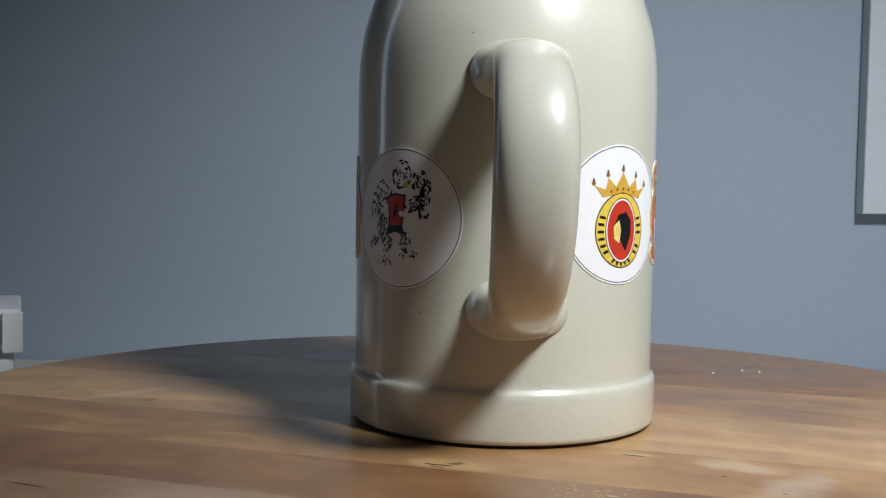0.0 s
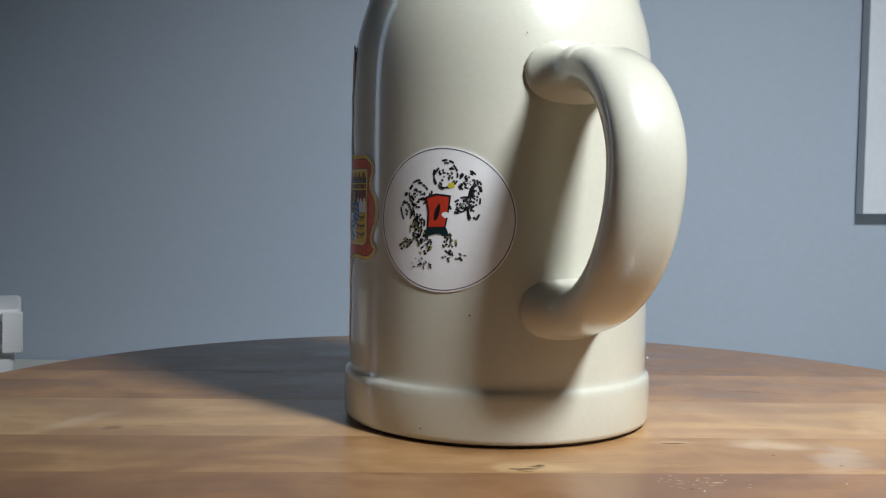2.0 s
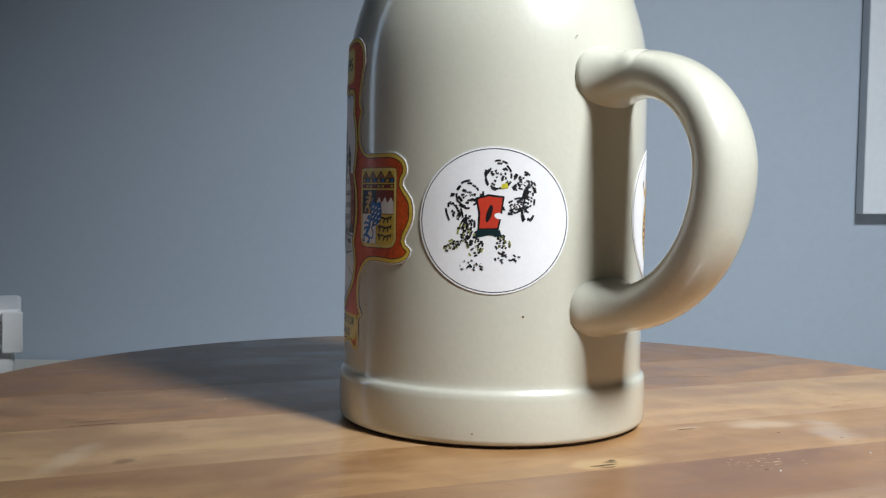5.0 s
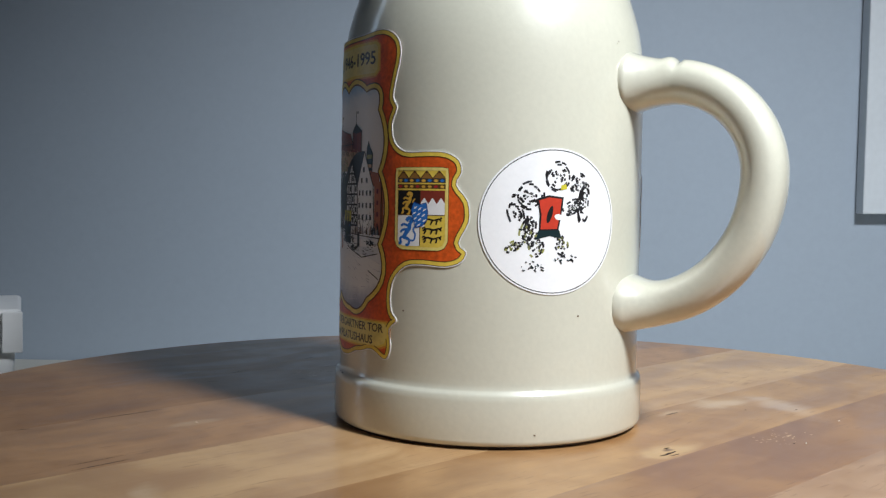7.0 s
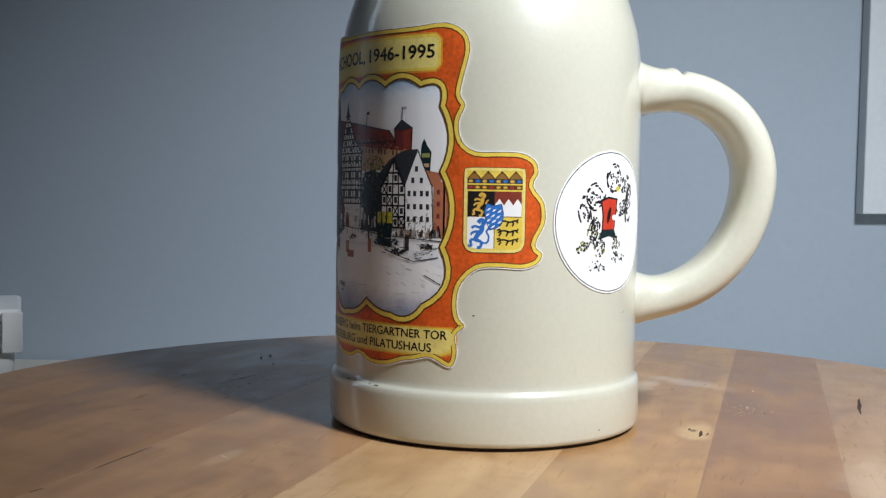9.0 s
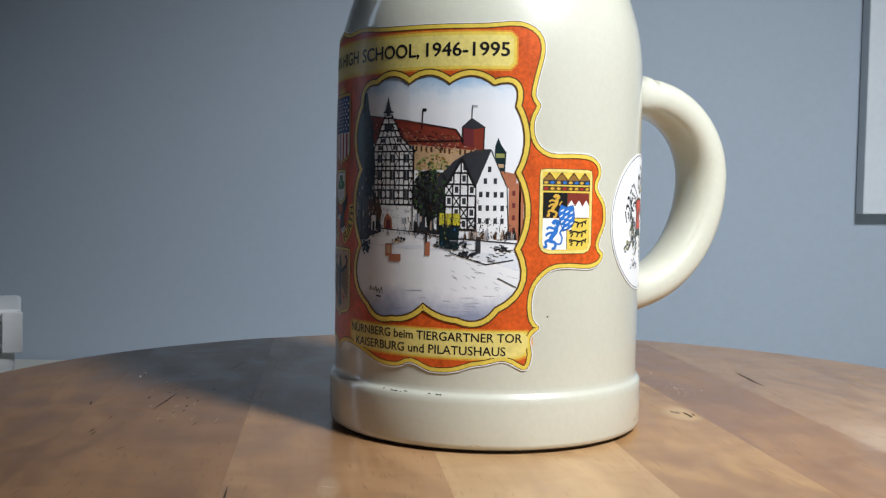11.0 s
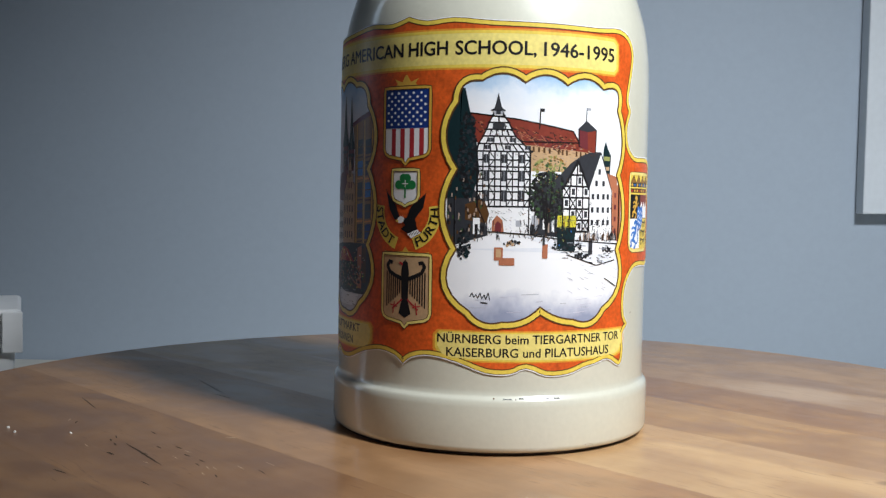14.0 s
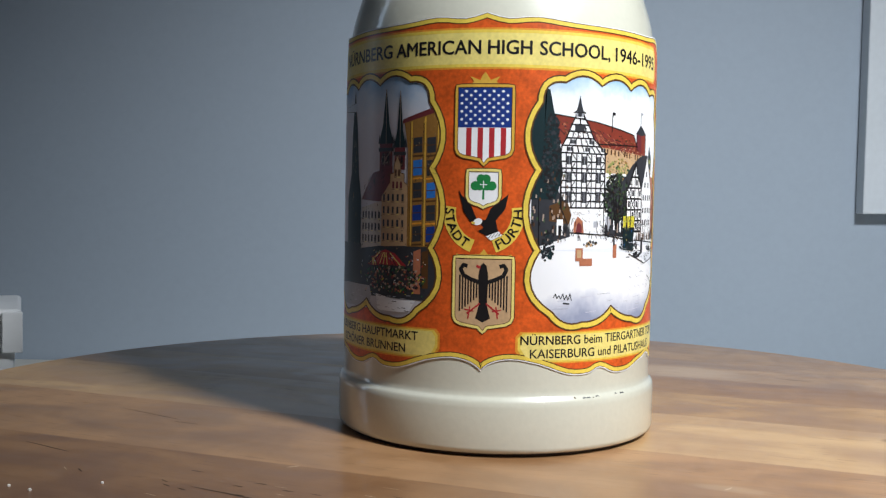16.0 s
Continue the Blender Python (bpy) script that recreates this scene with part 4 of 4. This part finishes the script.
for k in range(90):
    x, z = rnd.uniform(-4, 28), rnd.uniform(51, 66)
    p.line(c + x, z, c + x + rnd.uniform(-.4, .9), z + rnd.uniform(-.3, .9), .3, rnd.choice(("black", "crimson", "grey", "kiosk", "clover", "tan", "haze")), 8)
p.fill(P([(-32, 52), (-16, 53.4), (2.6, 53.4), (3.8, 50.4), (2, 46), (-13, 43.6), (-28, 47)]), "grey", 7.4)                                 # pale paving
p.fill(P([(6.4, 51.0), (16, 49.6), (24.4, 49.8), (22, 46), (13, 44), (7.4, 46)]), "haze", 7.4)
for k in range(40):
    x, z = rnd.uniform(-16, 23), rnd.uniform(45, 52)
    p.line(c + x, z, c + x + rnd.uniform(.8, 2.6), z + rnd.uniform(-.2, .2), .2, rnd.choice(("grey", "slate", "dusk")), 7.8)
for k in range(320):                                                                                                              # pen work over the fronts
    x, z = rnd.uniform(-6, 31), rnd.uniform(66, 104)
    if z < 82 or x > 20.8:
        p.line(c + x, z, c + x + rnd.uniform(-.3, .7), z + rnd.uniform(-.8, .8), .17, rnd.choice(("black", "slate", "brown", "black", "tan")), 8.2)
p.done("market_picture", label, "printed picture of a church and market at dusk")


# ---- shields down the middle ----
def shield(p, x0, x1, z0, z1, tip, colour, rim="gold", coat=2):
    m = (x0 + x1) / 2
    path = [(x0, z1), (x0, z0 + 2), (x0 + .6, z0 + .7), (x0 + 2, z0), (m - 1.2, z0 - .4 * (z0 - tip)), (m, tip), (m + 1.2, z0 - .4 * (z0 - tip)), (x1 - 2, z0), (x1 - .6, z0 + .7), (x1, z0 + 2), (x1, z1)]
    p.fill(path, colour, coat).ribbon(path, -.9, .1, rim, coat + 4).ribbon(path, -1.15, -.85, "brown", coat + 4.3).ribbon(path, 0, .2, "brown", coat + 4.3)


p = Print()
shield(p, -6.3, 11.2, 97.8, 119.6, 95.2, "white", "gold")
p.rect(-6.2, 11.1, 106.7, 119.4, "navy", 3)
for k in range(4):
    p.fill([(-3.4 + 3.7 * k, 106.6), (-1.7 + 3.7 * k, 106.6), (-1.7 + 3.7 * k, 97.6 - (1.4 if k in (1, 2) else 0)), (-3.4 + 3.7 * k, 97.6 - (1.4 if k in (1, 2) else 0))], "crimson", 3)
for j in range(9):
    for i in range(6 if j % 2 else 5):
        p.oval(-5.0 + 2.95 * i + (0 if j % 2 else 1.45), 108 + 1.28 * j, .52, .46, "white", 4, n=7)
p.fill([(-2.6, 120), (-1.2, 121.4), (-2.4, 123), (.8, 121.8), (1.6, 123.4), (2.5, 124.4), (3.2, 123.4), (4.2, 121.8), (7.2, 123), (6, 121.4), (7.4, 120)], "gold", 5)
p.done("flag_shield", label, "blue, red and white starred flag shield")

p = Print()
shield(p, -2.4, 7.4, 82.6, 92.6, 81.4, "white", "pale")
for x, z in ((2.5, 90.2), (.6, 88.0), (4.4, 88.0)):
    p.oval(x - .75, z, 1.55, 1.5, "clover", 4, n=12).oval(x + .75, z, 1.55, 1.5, "clover", 4.3, n=12)
p.line(2.5, 88, 2.5, 83.6, .6, "clover", 4).line(2.5, 87.2, 2.5, 89.6, .3, "white", 5).line(1.3, 88.4, 3.7, 88.4, .3, "white", 5)
p.done("clover_shield", label, "white shield with a green clover leaf")

p = Print()
arc = lambda r, a: (2.7 + r * math.cos(radians(a)), 79.2 + r * math.sin(radians(a)))
for a0, a1 in ((170, 252), (288, 370)):
    p.ribbon([arc(11.2, a0 + (a1 - a0) * k / 12) for k in range(13)], -2.1, 2.1, "yellow", 2, closed=False)
p.done("town_band", label, "yellow curved band of the town's name")
for text, a0, a1 in (("STADT", 173, 244), ("FÜRTH", 293, 366)):
    lettering("town_lettering", text, a0 * 11.2 * math.pi / 180, a1 * 11.2 * math.pi / 180, 0, 3.0, label, 5, .06,
              place=lambda s, z: arc(12.6 - z, s / 11.2 * 180 / math.pi))
p = Print()
p.fill([(-5.6, 86.6), (-4.6, 85.0), (-1.4, 81.6), (.6, 77.0), (2.8, 74.6), (1.0, 73.4), (4.6, 71.4), (7.6, 73.2), (6.6, 76.8), (9.6, 80.6), (10.6, 85.4), (8.0, 83.2), (5.0, 80.8), (3.4, 77.0), (.8, 77.0), (-1.6, 76.4), (-3.8, 79.6)], "black", 6)
p.oval(.9, 76.4, 1.5, 1.1, "white", 7, 20, n=12).oval(-.6, 76.0, .6, .4, "yellow", 8, n=8)
p.fill([(3.6, 71.8), (7.6, 73.4), (8.8, 72.2), (5.2, 70.4)], "white", 7)
for k in range(4):
    p.line(4.4 + k, 71.2 + .2 * k, 5.4 + k, 72.6 + .1 * k, .2, "slate", 8)
p.done("eagle_emblem", label, "black spread-winged bird emblem")

p = Print()
shield(p, -6.2, 12.2, 43.6, 64.6, 41.0, "tan", "pale")
p.fill([(-6.0, 66.0), (-4, 65.6), (1.8, 66.0), (3, 67.6), (4.2, 66.0), (10, 65.6), (12, 66.0), (12, 64.6), (-6, 64.6)], "gold", 4)
m = 3.0
p.fill([(m - 1.6, 59), (m - 1, 62.2), (m, 63.2), (m + 1, 62.2), (m + 1.6, 59), (m + 1.3, 49.4), (m + 2.4, 45.2), (m, 43.8), (m - 2.4, 45.2), (m - 1.3, 49.4)], "black", 4)
for s in (-1, 1):
    p.ribbon([(m + s * x, z) for x, z in ((1.2, 56.8), (4, 57.8), (6.4, 59), (7.4, 61), (6.6, 62.4), (5.2, 62))], -.65, .65, "black", 4, closed=False)
    for k in range(7):
        p.line(m + s * (2.1 + .92 * k), 57.6 + .25 * k, m + s * (2.1 + .92 * k), 51.8 - .75 * k, .48, "black", 4)
    p.line(m + s * 1.0, 50, m + s * 5.2, 46.6, .55, "crimson", 5).line(m + s * 4.2, 49, m + s * 4.8, 45, .4, "crimson", 5).line(m + s * 3, 47.4, m + s * 6, 48, .4, "crimson", 5)
p.fill([(m - .9, 62.0), (m - 2.2, 62.6), (m - 2.4, 61.8), (m - 1.0, 61.2)], "crimson", 5)
p.done("eagle_shield", label, "pale shield with a black heraldic bird")

for side in (1, -1):
    x0, x1 = (87.4, 107.6) if side > 0 else (5.2 - 107.6, 5.2 - 87.4)
    x0, x1 = x0 + 1, x1 - 1
    m, w = (x0 + x1) / 2, x1 - x0
    p = Print()
    path = [(x0, 93), (x0, 69.4), (x0 + .8, 67.8), (x0 + 2.4, 67.2), (x1 - 2.4, 67.2), (x1 - .8, 67.8), (x1, 69.4), (x1, 93)]
    p.fill(path, "yellow", 2).ribbon(path, -1.0, 0, "pale", 5).ribbon(path, -1.2, -1.0, "brown", 5)
    for k in range(4):                                                    # crown
        a, b = x0 + w * k / 4, x0 + w * (k + 1) / 4
        p.fill([(a, 90.3), ((a + b) / 2, 92.9), (b, 90.3)], "ochre", 3).ribbon([(a, 90.3), ((a + b) / 2, 92.9), (b, 90.3)], -.16, .16, "brown", 4, closed=False)
        p.oval((a + b) / 2, 92.5, .5, .45, "brown", 4.4, n=8)
    p.rect(x0, x1, 88.9, 90.4, "slate", 3).rect(x0, x1, 86.9, 88.4, "brown", 3)
    for k in range(8):
        p.oval(x0 + w * (k + .5) / 8, 89.6, .8, .5, "blue" if k % 2 else "gold", 4, n=8).oval(x0 + w * (k + .5) / 8, 87.6, .75, .45, "gold" if k % 3 else "crimson", 4, n=8)
    p.rect(x0 + .2, m, 78.0, 86.3, "black", 3).rect(m, x1 - .2, 81.9, 86.3, "red", 3).rect(m, x1 - .2, 78.0, 81.9, "white", 3)
    for k in range(3):
        p.fill([(m + w / 6 * k, 81.8), (m + w / 12 * (2 * k + 1), 83.9), (m + w / 6 * (k + 1), 81.8)], "white", 4)
    p.fill([(x0 + .2, 78), (m, 78), (m, 67.5), (x0 + 2.4, 67.5), (x0 + .9, 68.1), (x0 + .2, 69.4)], "white", 3)

    def beast(cx, cz, s, colour, coat):
        """A rearing heraldic beast in a few curved strokes."""
        for pts, wide in ((((-1.2, -2.2), (-.6, -.8), (.4, .4), (.6, 1.8)), 1.1), (((.6, 1.8), (1.2, 2.6), (.2, 3.0), (-.4, 2.3)), 1.0), (((.4, 1.0), (-1.2, 1.5), (-2.0, 1.0)), .6), (((.3, .2), (-1.4, .1), (-2.2, -.6)), .6),
                          (((-1.0, -1.6), (-2.2, -2.0), (-2.0, -3.2), (-2.8, -3.3)), .65), (((-.8, -1.8), (.4, -2.4), (.2, -3.6), (-.6, -3.7)), .7), (((-.9, -2.0), (1.6, -2.6), (2.2, -1.0), (1.6, .2), (2.4, 1.2)), .45)):
            p.ribbon(smooth_path([(cx + s * x, cz + s * z) for x, z in pts], 4), -.5 * wide * s, .5 * wide * s, colour, coat, closed=False)
    beast(x0 + w * .25, 82.2, 1.05, "gold", 4)
    beast(x0 + w * .24, 72.8, 1.35, "blue", 4)
    for z in (75.8, 72.6, 69.6):
        for q in (((-3.4, .2), (-1.6, .9), (.6, .5), (2.4, 1.0), (3.2, .2)), ((-3, -.9), (-2.2, .2)), ((-.6, -1.0), (0, .4)), ((1.4, -.9), (1.8, .5)), ((-3.6, .9), (-2.8, 1.3), (-2.4, .5)), ((2.6, .6), (3.4, 1.5))):
            p.ribbon(smooth_path([(x0 + w * .75 + x, z + y) for x, y in q], 3), -.28, .28, "black", 4, closed=False)
    p.line(m, 67.6, m, 86.3, .25, "brown", 4).line(x0 + .2, 78, x1 - .2, 78, .25, "brown", 4)
    heart = [(94.1, 79.6), (95.0, 82.4), (97.4, 81.6), (99.8, 82.2), (100.4, 79.0), (100.2, 76.4), (98.4, 74.4), (96.0, 73.6), (95.2, 75.6), (94.6, 77.6)]
    heart = [(q - 97.5 + m, z) for q, z in heart]
    p.fill(heart, "blue", 5).ribbon(heart, -.1, .12, "navy", 6.4)
    for j in range(4):
        for i in range(3):
            x, z = m - 2.2 + 1.75 * i + .35 * (j % 2), 75.0 + 1.8 * j - .35 * i
            p.fill([(x - .75, z - .5), (x + .25, z - .15), (x + .75, z + .6), (x - .25, z + .25)], "white", 6)
    p.done("arms_shield", label, "quartered coat of arms under a gold crown")


# ---- round stickers ----
def disc(x, z, r, name, text, wide=1.05):
    p = Print(0.0)
    p.oval(x, z, r * wide, r, "white", 7, n=72)
    ring = [(x + r * wide * math.cos(t), z + r * math.sin(t)) for t in (2 * math.pi * i / 72 for i in range(72))]
    p.ribbon(ring, .55, .85, "black", 8)
    ob = p.done(name, stein, text)
    bm = bmesh.new()
    lo, hi = ([bm.verts.new(wrap(a, b, h)) for a, b in ring] for h in (-.1, SHEET))
    for i in range(72):
        bm.faces.new((lo[i], lo[(i + 1) % 72], hi[(i + 1) % 72], hi[i]))
    part("cut_edge", bm, INKS["paper"], ob)
    return ob


disc_a = disc(143.5, 76.6, 24.6, "round_sticker", "round white sticker with a thin black ring and plain emblem")
p = Print()
X, Z = 143.5, 76.6

for x, z, a, b, lean in ((1.5, 15.0, 4.2, 4.4, 0), (9.4, 12.6, 3.2, 3.4, 10), (11.6, 6.2, 2.2, 6.6, -6), (7.2, 5.0, 4.6, 2.2, 20), (-8.6, 8.6, 4.4, 4.0, 30), (-12.6, 2.4, 3.2, 6.2, 18), (-9.2, -2.6, 2.2, 4.4, -20),
                         (-13.0, -8.2, 3.8, 1.7, 24), (-6.0, -8.0, 2.6, 3.8, -14), (2.6, -7.6, 2.4, 3.8, 18)):
    u, v = math.cos(radians(lean)), math.sin(radians(lean))
    for k in range(46):                          # loose pen strokes round a plain red patch
        t, r = rnd.uniform(0, 6.28), rnd.uniform(.15, 1.15)
        q = [(a * r * math.cos(t + e), b * r * math.sin(t + e)) for e in (0, .2, .4)]
        p.ribbon([(X + x + d * u - e * v, Z + z + d * v + e * u) for d, e in q], -.33, .33, rnd.choice(("black", "black", "black", "slate", "lime" if z < 0 else "black")), 3, closed=False)
p.fill([(X - 6.2, Z + 7.6), (X - 2, Z + 8.8), (X + 3.4, Z + 8.2), (X + 2.6, Z + 2), (X + 1.6, Z - 3), (X - 5.4, Z - 3.2), (X - 5.2, Z + 2.4)], "black", 5)
p.fill([(X - 5.5, Z + 7.0), (X - 2, Z + 8.1), (X + 2.7, Z + 7.6), (X + 2.0, Z + 2), (X + 1.1, Z - 2.4), (X - 4.8, Z - 2.6), (X - 4.5, Z + 2.4)], "vermilion", 5.5)
p.oval(X - 1.6, Z + 2.4, .9, 3.0, "black", 6, -16).oval(X + 1.6, Z + 1.6, 1.5, 1.0, "white", 6, -10)
p.fill([(X - 5.6, Z - 3), (X + 1.8, Z - 2.8), (X + 3.0, Z - 5.6), (X - 1.6, Z - 4.8), (X - 6.4, Z - 6)], "teal", 6)
for x0, x1, z in ((-12.6, -4.0, -14.8), (.4, 9.6, -12.4)):          # two short broken bars
    for k in range(16):
        x, y = rnd.uniform(x0, x1), z + rnd.uniform(-1.5, 1.5)
        p.line(X + x, Z + y, X + x + rnd.uniform(-1, 1.4), Z + y + rnd.uniform(-1, .6), .5, rnd.choice(("slate", "black", "teal")), 6)
p.fill([(X + 2.2, Z + 10.6), (X + 4.6, Z + 11.0), (X + 4.2, Z + 12.6), (X + 2.4, Z + 12.2)], "kiosk", 6)
p.done("sticker_print", disc_a, "plain red, black and white shapes")

disc_b = disc(-132.2, 79.2, 24.2, "round_sticker", "round white sticker with a gold crown over a red oval")
p = Print()
X, Z = -131.6, 73.8
p.oval(X, Z, 12.9, 13.2, "brown", 2, n=40).oval(X, Z, 12.4, 12.7, "yellow", 3, n=40).oval(X, Z, 8.3, 11.4, "brown", 4, n=36).oval(X, Z, 7.9, 11.0, "white", 4.5, n=36).oval(X, Z, 7.4, 10.4, "vermilion", 5, n=36)
for k in range(19):                    # lettering of a trade mark, as plain bars
    t = radians(158 + 12.4 * k)
    if k in (6, 12, 15):
        continue
    p.line(X + 8.9 * math.cos(t), Z + 11.2 * math.sin(t) * .99, X + 11.7 * math.cos(t), Z + 12.3 * math.sin(t), 1.0, "black", 5)
p.fill([(X - 4.6, Z + 1), (X - 2, Z + 5.4), (X + 2, Z + 6.4), (X + 5, Z + 3.4), (X + 4.8, Z - 2), (X + 2, Z - 7.4), (X - .6, Z - 4)], "black", 6)
p.fill([(X - 4.4, Z + 1.4), (X - 1.6, Z + 3.6), (X - .6, Z), (X - 1.4, Z - 4.6), (X - 4, Z - 3)], "pale", 7)
p.fill([(X - 9.6, Z + 11.2), (X - 13.4, Z + 15.2), (X - 8.6, Z + 13.8), (X - 7.4, Z + 18), (X - 3.6, Z + 15), (X, Z + 20), (X + 3.6, Z + 15), (X + 7.4, Z + 18), (X + 8.6, Z + 13.8), (X + 13.4, Z + 15.2), (X + 9.6, Z + 11.2), (X, Z + 13.2)], "gold", 6)
for x, z in ((-13.8, 16), (-7.6, 19), (0, 21), (7.6, 19), (13.8, 16)):
    p.oval(X + x, Z + z, .9, .8, "ochre", 7, n=9).rect(X + x - .4, X + x + .4, Z + z + .6, Z + z + 1.6, "slate", 7)
for k in range(5):
    p.oval(X - 6 + 3 * k, Z + 13.4 + (.9 - .25 * (k - 2) ** 2), .5, .5, "brown", 7, n=8)
p.done("sticker_print", disc_b, "gold crown over a red and yellow oval")

# small flaws of the stoneware
for x0, x1, z in ((37.2, 40.4, 18.8), (42.6, 44.2, 19.0), (51.6, 52.6, 19.0), (54.2, 56.4, 18.9)):
    Print(.03).fill([(x0, z - .25), (.6 * x0 + .4 * x1, z - .1), (x1, z - .2), (x1 - .3, z + .2), (.5 * (x0 + x1), z + .05), (x0 + .2, z + .25)], "slate", 1).done("scuff", stein, "dark scuff on the foot's shoulder")
p = Print(.02)
p.fill([(65.2, 1.3), (66.0, 2.6), (67.4, 3.2), (69.2, 2.5), (70.6, 1.3)], "stone", 1)
p.done("chip", stein, "small brown chip at the foot")
for x, z, s in ((153.9, 44.6, .4), (91.2, 45.2, .35), (41.5, 18.7, .25), (-140, 60, .3), (171.4, 139.0, .3), (137.7, 5.1, .35), (34.4, 19.0, .3)):
    Print(.02 if z < 22 else -.12).oval(x, z, s, s * .8, "brown", 1, n=8).done("glaze_speck", stein, "tiny dark speck in the glaze")



# ---- what turns ----
def motions():
    board, mug = [], []
    for t, a in TURN:
        c, s = math.cos(radians(a)), math.sin(radians(a))
        board.append((t, pose(0, 0, TOP, 0, 0, a)))
        mug.append((t, pose(c * MUG[0] - s * MUG[1], s * MUG[0] + c * MUG[1], TOP + .0002, 0, 0, a)))
    walk(turntable, board)
    walk(stein, mug)


motions()
